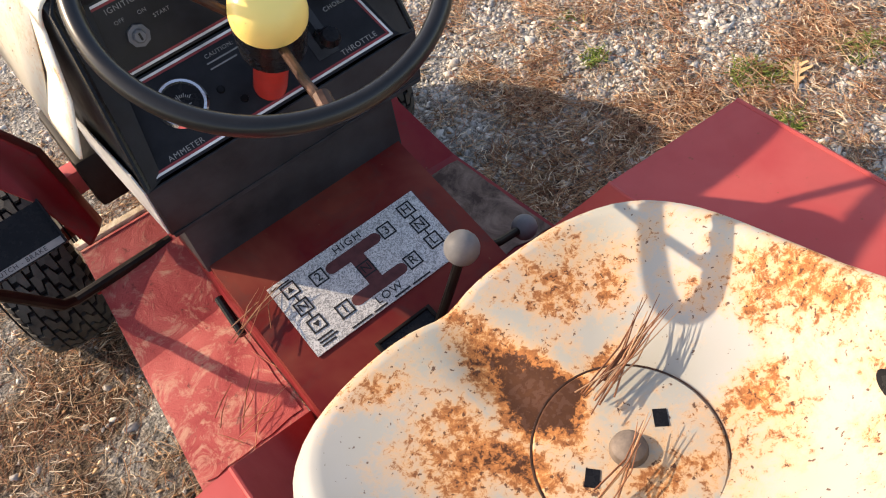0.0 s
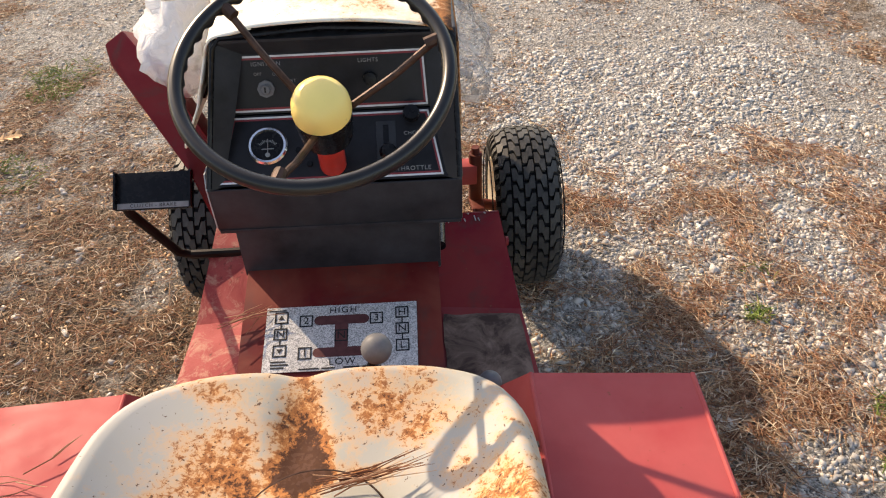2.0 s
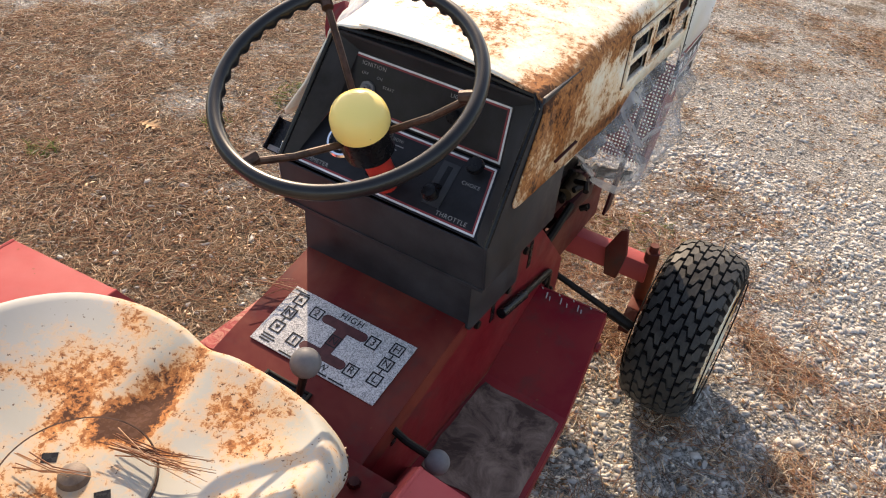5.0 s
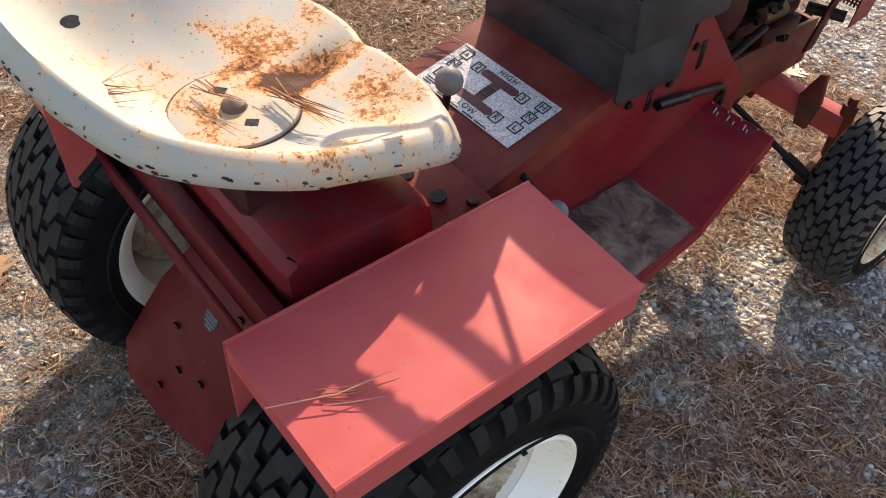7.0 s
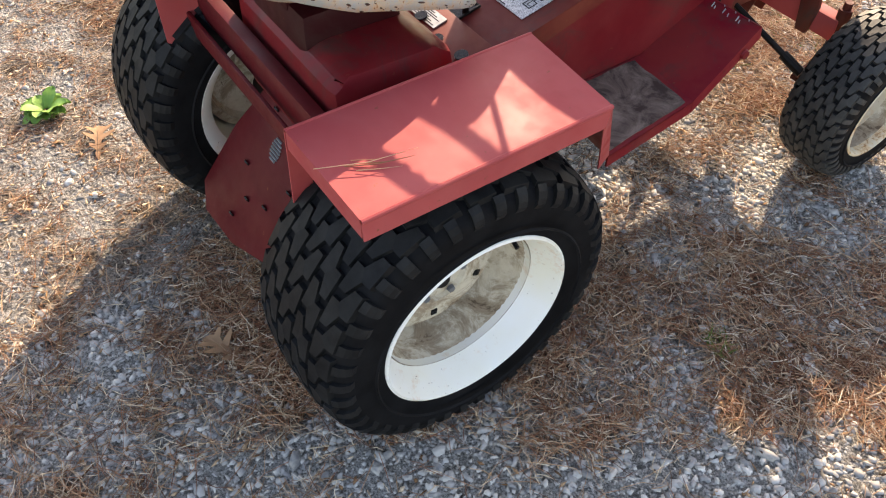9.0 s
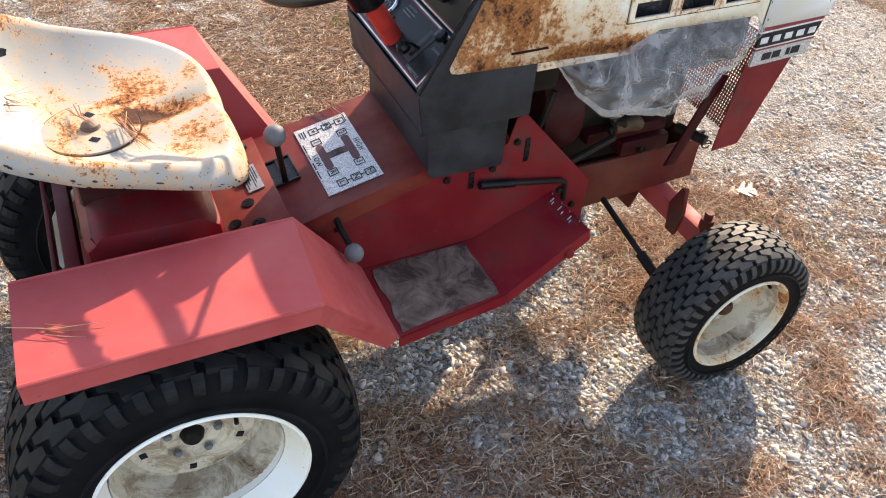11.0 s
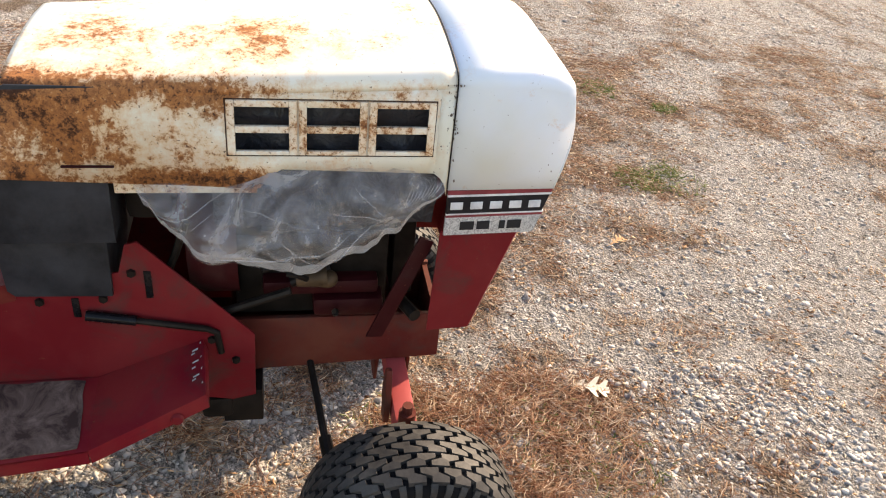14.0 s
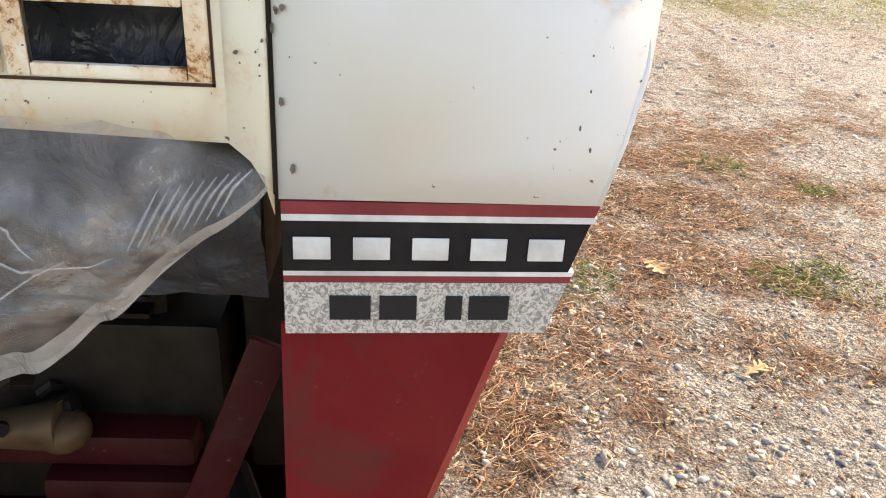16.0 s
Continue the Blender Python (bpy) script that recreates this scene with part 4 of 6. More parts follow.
def build_front_axle():
    bm = bmesh.new()
    box(bm, -0.265, 0.265, 1.165, 1.205, 0.275, 0.330, 0.006)
    ax = part("axle_beam", bm, M_FADED, tractor, "dusty red front axle beam")
    bm = bmesh.new()
    for y in (1.150, 1.214):
        slab(bm, [(-0.06, y, 0.34), (0.06, y, 0.34), (0.055, y, 0.29), (0.035, y, 0.225), (-0.035, y, 0.225), (-0.055, y, 0.29)], (0, 0.007, 0), 0.002)
    part("axle_bracket", bm, M_RAIL, ax)
    for s in (-1, 1):
        bm = bmesh.new()
        tube(bm, [(s * 0.262, 1.185, 0.215), (s * 0.262, 1.185, 0.355)], 0.016, 14)
        tube(bm, [(s * 0.262, 1.185, 0.355), (s * 0.262, 1.185, 0.372)], 0.010, 10)
        tube(bm, [(s * 0.262, 1.185, 0.205), (s * 0.34, 1.185, 0.190)], 0.014, 12)
        slab(bm, mirrored([(0.245, 1.185, 0.225), (0.28, 1.185, 0.225), (0.285, 1.06, 0.225), (0.26, 1.06, 0.225)], s), (0, 0, -0.012), 0.003)
        part("spindle", bm, M_RAIL, ax, "rusty red steering spindle")
        bm = bmesh.new()
        slab(bm, mirrored([(0.165, 1.150, 0.34), (0.19, 1.150, 0.40), (0.205, 1.150, 0.405), (0.215, 1.150, 0.34), (0.205, 1.150, 0.27), (0.175, 1.150, 0.27)], s), (0, 0.012, 0), 0.003)
        part("axle_lug", bm, M_RAIL, ax)
    bm = bmesh.new()
    tube(bm, [(0.085, 1.015, 0.335), (0.280, 1.045, 0.255)], 0.007, 10)
    tube(bm, [(0.235, 1.038, 0.273), (0.290, 1.047, 0.250)], 0.012, 10)
    part("tie_rod", bm, M_DARKSTEEL, ax, "rusty steering tie rod")
    bm = bmesh.new()
    box(bm, 0.075, 0.145, 0.85, 0.925, 0.235, 0.315, 0.004)
    box(bm, 0.10, 0.15, 0.81, 0.87, 0.25, 0.30, 0.012)
    part("under_bracket", bm, M_DARKSTEEL, tractor)
    # unseen box on the left, added so its shadow falls under the belly
    bm = bmesh.new()
    box(bm, -0.16, -0.06, 0.60, 0.88, 0.195, 0.315, 0.006)
    part("under_bracket", bm, M_DARKSTEEL, tractor)
    bm = bmesh.new()
    tube(bm, [(0.05, 1.27, 0.43), (0.05, 1.31, 0.43), (0.05, 1.315, 0.40)], 0.006, 8)
    ring = [(0.06 + 0.0, 1.325 + 0.014 * math.cos(a), 0.395 + 0.010 * math.sin(a)) for a in np.linspace(0, 5.6, 14)]
    tube(bm, [(0.055, 1.275, 0.400)] + ring, 0.0022, 6)
    part("hitch_pin", bm, M_DARKSTEEL, tractor, "rusty front hitch pin with clip")


# hood
def edge_z(y):
    return 0.953 + (y - 0.60) * 0.046


def top_section(y, w, drop=0.0):
    """Half-round-cornered top of the hood at y: points from one side over to the other."""
    ze, r = edge_z(y) - drop, 0.026
    pts = [(w, ze - r)]
    for i in range(1, 6):
        a = math.pi / 2 * i / 5
        pts.append((w - r + r * math.cos(a), ze - r + r * math.sin(a)))
    for i in range(1, 8):
        f = i / 8
        pts.append(((w - r) * (1 - f), ze + 0.016 * (1 - (1 - f) ** 2)))
    pts.append((0, ze + 0.016))
    return pts + [(-x, z) for x, z in pts[-2::-1]]


def loft(bm, sections):
    rings = [[bm.verts.new(p) for p in s] for s in sections]
    for A, B in zip(rings, rings[1:]):
        for k in range(len(A) - 1):
            bm.faces.new((A[k], A[k + 1], B[k + 1], B[k]))


def thicken(ob, t, offset=-1.0):
    md = ob.modifiers.new("thickness", "SOLIDIFY")
    md.thickness, md.offset = t, offset
    return ob


W = 0.195
LOUV = [(0.890 + i * 0.1035, 0.890 + i * 0.1035 + 0.1015) for i in range(3)]
LZ0, LZ1 = 0.846, 0.934


def build_hood():
    bm = bmesh.new()
    ys = [0.592, 0.60, 0.63, 0.70, 0.80, 0.90, 1.0, 1.1, 1.2, 1.2265]
    loft(bm, [[(x, y, z) for x, z in top_section(y, W)] for y in ys])
    top = lambda y: edge_z(y) - 0.026
    rear = lambda z: 0.592 - (0.927 - z) * 0.47
    for s in (-1, 1):
        def quad(*p):
            bm.faces.new([bm.verts.new((s * W, y, z)) for y, z in p])
        # slanted rear end with a rounded lower corner
        quad((rear(0.92), 0.92), (0.592, top(0.592)), (0.63, top(0.63)), (0.63, 0.92))
        quad((rear(0.86), 0.86), (rear(0.92), 0.92), (0.63, 0.92), (0.63, 0.86))
        quad((rear(0.815), 0.815), (rear(0.86), 0.86), (0.63, 0.86), (0.63, 0.815))
        quad((rear(0.815), 0.815), (0.63, 0.815), (0.63, 0.800), (0.556, 0.803), (0.543, 0.806))
        lows = [(0.63, 0.800), (0.70, 0.797), (0.80, 0.793), (0.884, 0.789)]
        for (ya, za), (yb, zb) in zip(lows, lows[1:]):
            quad((ya, za), (ya, top(ya)), (yb, top(yb)), (yb, zb))
        ya, yb = 0.884, 1.204
        cols = [ya] + [v for a, b in LOUV for v in (a + 0.011, b - 0.011)] + [yb]
        cols = sorted(set(cols + [0.935, 0.95, 0.968]))
        def low(y):
            if y <= 0.935:
                return 0.787
            if y <= 0.968:
                return 0.787 + 0.033 * math.sin((y - 0.935) / 0.033 * math.pi / 2)
            return 0.820 - (y - 0.968) * 0.03
        zr = [(0.852, 0.883), (0.893, 0.925)]
        for p, q in zip(cols, cols[1:]):
            mid = (p + q) / 2
            hole = any(a + 0.011 < mid < b - 0.011 for a, b in LOUV)
            if hole:
                quad((p, low(p)), (p, 0.852), (q, 0.852), (q, low(q)))
                quad((p, 0.883), (p, 0.893), (q, 0.893), (q, 0.883))
                quad((p, 0.925), (p, top(p)), (q, top(q)), (q, 0.925))
            else:
                quad((p, low(p)), (p, 0.852), (q, 0.852), (q, low(q)))
                for a, b in ((0.852, 0.883), (0.883, 0.893), (0.893, 0.925)):
                    quad((p, a), (p, b), (q, b), (q, a))
                quad((p, 0.925), (p, top(p)), (q, top(q)), (q, 0.925))
        arc = [(1.204, low(1.204)), (1.215, 0.803), (1.222, 0.790), (1.2265, 0.772)]
        for (p, zp), (q, zq) in zip(arc, arc[1:]):
            quad((p, zp), (p, top(p)), (q, top(q)), (q, zq))
    for v in bm.verts:
        if v.co.x < -0.19 and v.co.z < 0.865:
            v.co.x -= 0.012 * min(1.0, (0.865 - v.co.z) / 0.05)
        if v.co.x < -0.12:
            v.co.x += 0.034 * min(1.0, max(0.0, (0.884 - v.co.y) / 0.25)) * min(1.0, max(0.0, (v.co.z - 0.80) / 0.13))
    h = thicken(part("hood", bm, M_HOOD, tractor, "white hood with rust bleeding along the side", smooth=40), 0.003)
    for s in (-1, 1):
        for a, b in LOUV:
            bm = bmesh.new()
            x0, x1 = s * (W - 0.001), s * (W + 0.0045)
            def bar(y0, y1, z0, z1):
                box(bm, min(x0, x1), max(x0, x1), y0, y1, z0, z1, 0.0018)
            bar(a + 0.0005, a + 0.012, LZ0, LZ1), bar(b - 0.012, b - 0.0005, LZ0, LZ1)
            bar(a + 0.012, b - 0.012, LZ0, 0.853), bar(a + 0.012, b - 0.012, 0.8825, 0.8935), bar(a + 0.012, b - 0.012, 0.924, LZ1)
            part("louvre_frame", bm, M_LOUVRE, h, "white pressed louvre frame edged with rust")
        bm = bmesh.new()
        y0, y1, z0, z1 = LOUV[0][0] - 0.002, LOUV[2][1] + 0.001, LZ0 - 0.003, LZ1 + 0.002
        for ya, yb, za, zb in ((y0, y1, z0, z0 + 0.0016), (y0, y1, z1 - 0.0016, z1), (y0, y0 + 0.0016, z0, z1), (y1 - 0.0016, y1, z0, z1)):
            box(bm, s * W - 0.001, s * W + 0.0012, ya, yb, za, zb)
        part("louvre_joint", bm, M_SPOKE, h, "dark rusty joint round the louvres", smooth=None)
    for s in (-1, 1):
        bm = bmesh.new()
        box(bm, s * W - 0.004, s * W + 0.004, 0.655, 0.728, 0.8235, 0.8265, 0.001)
        part("hood_slot", bm, M_SHADY, h)
        bm = bmesh.new()
        box(bm, s * 0.18 - 0.004, s * 0.18 + 0.004, 0.72, 0.93, 0.772, 0.792, 0.002)
        part("inner_flange", bm, M_LOUVRE, h)
    # a raised seam where the nose meets the hood
    bm = bmesh.new()
    sec = [(x * 1.002, 1.2275, z + 0.0005) for x, z in top_section(1.2275, W)]
    tube(bm, [(W + 0.0004, 1.2275, 0.785)] + sec + [(-W - 0.0004, 1.2275, 0.785)], 0.0012, 6)
    part("seam", bm, M_DARKSTEEL, h, "dark seam line")


NOSE = [(1.229, 0.0), (1.29, 0.001), (1.345, 0.004), (1.380, 0.012), (1.402, 0.026), (1.416, 0.046)]


def build_nose():
    bm = bmesh.new()
    secs = []
    for y, drop in NOSE:
        secs.append([(x, y, z - drop * (0.55 + 0.45 * (1 - abs(x) / W))) for x, z in top_section(y, W - 0.25 * max(0, y - 1.38) ** 1.2)])
    loft(bm, secs)
    last = secs[-1]
    front = [(1.424, 0.895), (1.424, 0.86), (1.418, 0.82), (1.409, 0.782)]
    prev = last
    for y, z in front:
        cur = []
        n = len(last)
        zmax = max(p[2] for p in prev)
        for i, p in enumerate(last):
            f = (p[2] - last[0][2]) / (max(q[2] for q in last) - last[0][2])
            cur.append((p[0] * (1 - 0.04 * (0.9 - z)), y, z + 0.012 * f * max(0, (z - 0.80) / 0.1)))
        rings = [[bm.verts.new(p) for p in prev], [bm.verts.new(p) for p in cur]]
        for k in range(n - 1):
            bm.faces.new((rings[0][k], rings[0][k + 1], rings[1][k + 1], rings[1][k]))
        prev = cur
    for s in (-1, 1):
        # side: from the top's edge down to the badge
        upper = [(s * p[0][0], p[0][1], p[0][2]) for p in secs] + [(s * last[0][0], 1.424, 0.895), (s * last[0][0] * 0.999, 1.424, 0.86), (s * last[0][0] * 0.997, 1.418, 0.82), (s * last[0][0] * 0.995, 1.409, 0.782)]
        lower = [(s * W, 1.229, 0.782)]
        vs = [bm.verts.new(p) for p in upper + lower]
        bm.faces.new(vs)
    n = thicken(part("nose_cowl", bm, M_NOSE, tractor, "chalky white front cowl of the hood", smooth=40), 0.003)
    # badge bands along the sides
    for s in (-1, 1):
        for y1, z0, z1, mat, name, x in ((1.409, 0.7735, 0.781, M_REDLINE, "badge_line", W), (1.408, 0.7695, 0.7735, M_SILVERLINE, "badge_line", W), (1.405, 0.738, 0.7695, M_PANEL, "badge", W),
                                         (1.399, 0.735, 0.738, M_SILVERLINE, "badge_line", W), (1.398, 0.7305, 0.735, M_REDLINE, "badge_line", W), (1.396, 0.696, 0.7305, M_LABEL, "badge", W)):
            bm = bmesh.new()
            cut = (z1 - z0) * 0.30
            slab(bm, [(s * (x + 0.001), 1.230, z0), (s * (x + 0.001), 1.230, z1), (s * (x - 0.008), y1, z1), (s * (x - 0.008), y1 - cut, z0)], (-s * 0.006, 0, 0))
            part(name, bm, mat, n, "black badge band" if mat is M_PANEL else "crinkled silver badge band" if mat is M_LABEL else "", smooth=20)
        m = plane_on((s * (W + 0.0005), 1.230, 0.70), (-s * 0.05, 1.0, 0), (0, 0, 1)) if s > 0 else None
        if m is not None:
            for i in range(5):
                u = 0.006 + i * 0.0335
                bm = bmesh.new()
                box(bm, u, u + 0.021, 0.046, 0.060, 0.001, 0.0018, 0.0006, m)
                part("badge_mark", bm, M_SILVERLINE, n, "plain raised silver block")
            for u, w in ((0.026, 0.024), (0.055, 0.022), (0.094, 0.010), (0.108, 0.024)):
                bm = bmesh.new()
                box(bm, u, u + w, 0.006, 0.022, 0.0005, 0.0014, 0, m)
                part("badge_mark", bm, M_BLACKPRINT, n, "plain black block")
    # chipped paint beside the seam and along the front edge
    crng = np.random.default_rng(9)
    bm = bmesh.new()
    for i in range(50):
        if i < 47:
            y, z = 1.2265 + crng.normal(0, 0.0055), min(0.962, max(0.79, crng.normal(0.905, 0.040)))
        else:
            y, z = 1.398 - abs(crng.normal(0, 0.009)), crng.uniform(0.80, 0.93)
        q, st = abs(crng.normal(0, 0.0007)) + 0.0002, crng.uniform(1.0, 2.6)
        ang = crng.uniform(0, 6.28)
        slab(bm, [(W + 0.0013 - 0.2 * max(0, y - 1.37) ** 1.2, y + q * math.cos(ang + k) * crng.uniform(0.6, 1.2), z + q * st * math.sin(ang + k) * crng.uniform(0.6, 1.2)) for k in np.linspace(0, 5.2, 6)], (-0.0012, 0, 0))
    ch = part("paint_chips", bm, M_GREYBOLT, n, "dark chips in the white paint", smooth=None)
    ch["kind"] = "stuff"
    # grille below
    for s in (-1, 1):
        bm = bmesh.new()
        slab(bm, mirrored([(0.187, 1.226, 0.697), (0.180, 1.362, 0.697), (0.170, 1.300, 0.475), (0.176, 1.222, 0.475)], s), (-s * 0.003, 0, 0))
        slab(bm, mirrored([(0.180, 1.362, 0.697), (0.170, 1.300, 0.475), (0.155, 1.310, 0.475), (0.165, 1.372, 0.697)], s), (0, -0.003, 0))
        part("grille_side", bm, M_RED, tractor, "glossy dark red grille side panel", smooth=20)
    bm = bmesh.new()
    for i in range(29):
        z = 0.485 + i * 0.0075
        y = 1.300 + (z - 0.475) * 0.28
        box(bm, -0.165, 0.165, y - 0.003, y, z, z + 0.0036)
    for i in range(42):
        x = -0.164 + i * 0.0079
        slab(bm, [(x, 1.300, 0.480), (x + 0.0036, 1.300, 0.480), (x + 0.0036, 1.362, 0.70), (x, 1.362, 0.70)], (0, -0.003, 0))
    part("grille_screen", bm, M_RED, tractor, "dark red perforated steel grille", smooth=None)


def lean(bm):
    """The console's left wall stands in at its front and top."""
    for v in bm.verts:
        if v.co.x < -0.13:
            v.co.x += 0.010 * min(1.0, max(0.0, 1 - (v.co.y - 0.49) / 0.08)) + 0.030 * min(1.0, max(0.0, (v.co.z - 0.80) / 0.14))


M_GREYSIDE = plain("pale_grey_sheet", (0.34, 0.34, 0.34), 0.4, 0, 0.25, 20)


def build_console():
    bm = bmesh.new()
    for s in (-1, 1):
        X = 0.186
        prism(bm, [(0.497, 0.694), (0.487, 0.772), (0.592, 0.944), (0.602, 0.951), (0.72, 0.951), (0.716, 0.694)], s * X, s * (X - 0.005), 0.0015)
        # recess flare from rim to panel
        slab(bm, mirrored([(X - 0.004, 0.487, 0.773), (X - 0.005, 0.594, 0.946), (0.142, 0.606, 0.922), (0.146, 0.579, 0.8395), (0.163, 0.494, 0.774)], s), (s * 0.003, 0, 0))
    slab(bm, [(-0.186, 0.497, 0.694), (0.186, 0.497, 0.694), (0.186, 0.487, 0.773), (-0.186, 0.487, 0.773)], (0, 0.004, 0), 0.0015)
    slab(bm, [(-0.182, 0.594, 0.946), (0.182, 0.594, 0.946), (0.142, 0.606, 0.922), (-0.142, 0.606, 0.922)], (0, 0.004, 0.001))
    slab(bm, [(-0.182, 0.594, 0.949), (0.182, 0.594, 0.949), (0.182, 0.70, 0.953), (-0.182, 0.70, 0.953)], (0, 0, -0.004))
    box(bm, -0.184, 0.184, 0.495, 0.716, 0.690, 0.696, 0.001)
    box(bm, -0.184, 0.184, 0.712, 0.716, 0.690, 0.90)
    lean(bm)
    c = part("console", bm, M_CONSOLE, tractor, "dark grey dashboard console", smooth=30)
    c.location = (0.005, -0.003, -0.004)
    # glancing sun on the dark left wall, put in as a pale grey sheet
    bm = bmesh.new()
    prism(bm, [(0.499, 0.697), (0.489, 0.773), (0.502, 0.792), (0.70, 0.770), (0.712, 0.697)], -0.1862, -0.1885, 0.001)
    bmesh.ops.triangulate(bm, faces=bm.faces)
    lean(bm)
    part("console_side", bm, M_GREYSIDE, c, "pale grey sheet added for the sun glare on the console side", smooth=20)
    bm = bmesh.new()
    rim = [(-0.183, 0.489, 0.776), (-0.182, 0.588, 0.940), (-0.172, 0.597, 0.952), (0, 0.600, 0.960), (0.172, 0.597, 0.952), (0.182, 0.588, 0.940), (0.183, 0.489, 0.776)]
    tube(bm, rim, 0.004, 8)
    lean(bm)
    part("console_rim", bm, M_BLACK, c, "rounded black console edge")
    bm = bmesh.new()
    prism(bm, [(0.526, 0.572), (0.522, 0.69), (0.692, 0.69), (0.688, 0.556), (0.537, 0.560)], -0.157, 0.157, 0.003)
    part("pedestal", bm, M_CONSOLE, tractor, "dark grey console pedestal")
    # instrument panels: two planes
    lo = plane_on((0, 0.4925, 0.776), (1, 0, 0), (0, 0.086, 0.063))
    up = plane_on((0, 0.580, 0.8405), (1, 0, 0), (0, 0.026, 0.082))
    LV, UV = 0.1065, 0.086
    def sheet(m, w0, w1, v, mat, name, label=""):
        bm = bmesh.new()
        slab(bm, [m @ Vector(p) for p in ((-w0, 0, 0), (w0, 0, 0), (w1, v, 0), (-w1, v, 0))], m.to_3x3() @ Vector((0, 0, -0.003)))
        return part(name, bm, mat, c, label, smooth=20)
    sheet(lo, 0.166, 0.148, LV, M_PANEL, "lower_panel", "black lower instrument panel")
    sheet(up, 0.148, 0.143, UV, M_PANEL, "upper_panel", "black upper instrument panel")
    def border(m, w0, w1, v0, v1, inset, mat, width, z):
        bm = bmesh.new()
        P = [Vector((-w0 + inset, v0 + inset, z)), Vector((w0 - inset, v0 + inset, z)), Vector((w1 - inset, v1 - inset, z)), Vector((-w1 + inset, v1 - inset, z))]
        for a, b in zip(P, P[1:] + P[:1]):
            d = (b - a).normalized()
            nrm = Vector((-d.y, d.x, 0)) * width
            slab(bm, [m @ q for q in (a, b, b + nrm, a + nrm)], m.to_3x3() @ Vector((0, 0, -0.0006)))
        part("panel_line", bm, mat, c, smooth=20)
    for m, w0, w1, v in ((lo, 0.163, 0.146, LV), (up, 0.146, 0.142, UV)):
        border(m, w0, w1, 0, v, 0.003, M_SILVERLINE, 0.0027, 0.0005)
        border(m, w0, w1, 0, v, 0.0060, M_REDLINE, 0.0026, 0.0005)
    z = 0.0006
    def text(m, u, v, s, size, mat=M_PRINT, spread=1.15):
        words("lettering", s, size, m @ Matrix.Translation((u, v, z)), mat, c, spread)
    text(up, -0.085, 0.071, "IGNITION", 0.0085)
    text(up, -0.098, 0.057, "OFF", 0.006), text(up, -0.072, 0.056, "ON", 0.006), text(up, -0.054, 0.046, "START", 0.006)
    text(up, 0.060, 0.070, "LIGHTS", 0.008)
    text(lo, -0.115, 0.013, "AMMETER", 0.009), text(lo, 0.118, 0.014, "THROTTLE", 0.009), text(lo, 0.120, 0.068, "CHOKE", 0.0078)
    text(lo, -0.022, 0.089, "CAUTION:", 0.0068)
    bm = bmesh.new()
    for i, w in enumerate((0.021, 0.017)):
        box(bm, -0.042, -0.042 + 2 * w, 0.0805 - i * 0.007, 0.0822 - i * 0.007, 0.0002, 0.0006, 0, lo)
    part("small_print", bm, M_PRINT, c)["kind"] = "stuff"
    # ammeter
    A = lo @ Matrix.Translation((-0.090, 0.058, 0))
    bm = bmesh.new()
    lathe(bm, [(0.0225, 0.002), (0.0235, 0.006), (0.0265, 0.006), (0.029, 0.003), (0.029, 0.0)], 40, A)
    am = part("ammeter", bm, M_CHROME, c, "round ammeter with chrome bezel")
    bm = bmesh.new()
    lathe(bm, [(0, 0.002), (0.0235, 0.002)], 40, A)
    part("dial", bm, M_BLACK, am)
    bm = bmesh.new()
    for i in range(13):
        a = radians(90 + (i - 6) * 9)
        box(bm, -0.0005, 0.0005, 0.008, 0.011 if i % 3 else 0.0125, 0.0022, 0.0026, 0, A @ Matrix.Translation((0, -0.006, 0)) @ Matrix.Rotation(a - math.pi / 2, 4, "Z") @ Matrix.Translation((0, 0.004, 0)))
    box(bm, -0.0004, 0.0004, -0.014, 0.009, 0.0023, 0.0028, 0, A)
    box(bm, -0.009, 0.009, -0.0055, -0.0043, 0.0022, 0.0026, 0, A)
    lathe(bm, [(0, 0.003), (0.0035, 0.003), (0.0035, 0.002)], 14, A @ Matrix.Translation((0, -0.014, 0)))
    part("dial_marks", bm, M_PRINT, am)
    # switches and knobs
    bm = bmesh.new()
    I = up @ Matrix.Translation((-0.088, 0.036, 0))
    lathe(bm, [(0, 0.010), (0.006, 0.010), (0.0075, 0.008), (0.0075, 0.004), (0.0125, 0.004), (0.0125, 0.0)], 8, I)
    ign = part("ignition_switch", bm, M_GREYKNOB, c, "steel ignition key switch", smooth=None)
    bm = bmesh.new()
    box(bm, -0.0012, 0.0012, -0.004, 0.004, 0.009, 0.0107, 0, I)
    part("key_slot", bm, M_BLACK, ign)
    bm = bmesh.new()
    lathe(bm, [(0, 0.016), (0.009, 0.015), (0.010, 0.006), (0.006, 0.0)], 20, up @ Matrix.Translation((0.062, 0.045, 0)))
    part("light_switch", bm, M_BLACK, c, "black light switch knob")
    bm = bmesh.new()
    K = lo @ Matrix.Translation((0.118, 0.092, 0))
    lathe(bm, [(0, 0.024), (0.011, 0.022), (0.013, 0.014), (0.006, 0.010), (0.005, 0.0)], 20, K)
    part("choke_knob", bm, M_BLACK, c, "black choke knob")
    bm = bmesh.new()
    box(bm, 0.066, 0.094, 0.020, 0.088, 0.0002, 0.0012, 0.0003, lo)
    th = part("throttle_plate", bm, M_CONSOLE, c, "worn steel throttle slot plate")
    bm = bmesh.new()
    box(bm, 0.076, 0.084, 0.030, 0.082, 0.0012, 0.0016, 0, lo)
    part("throttle_slot", bm, M_BLACK, th)
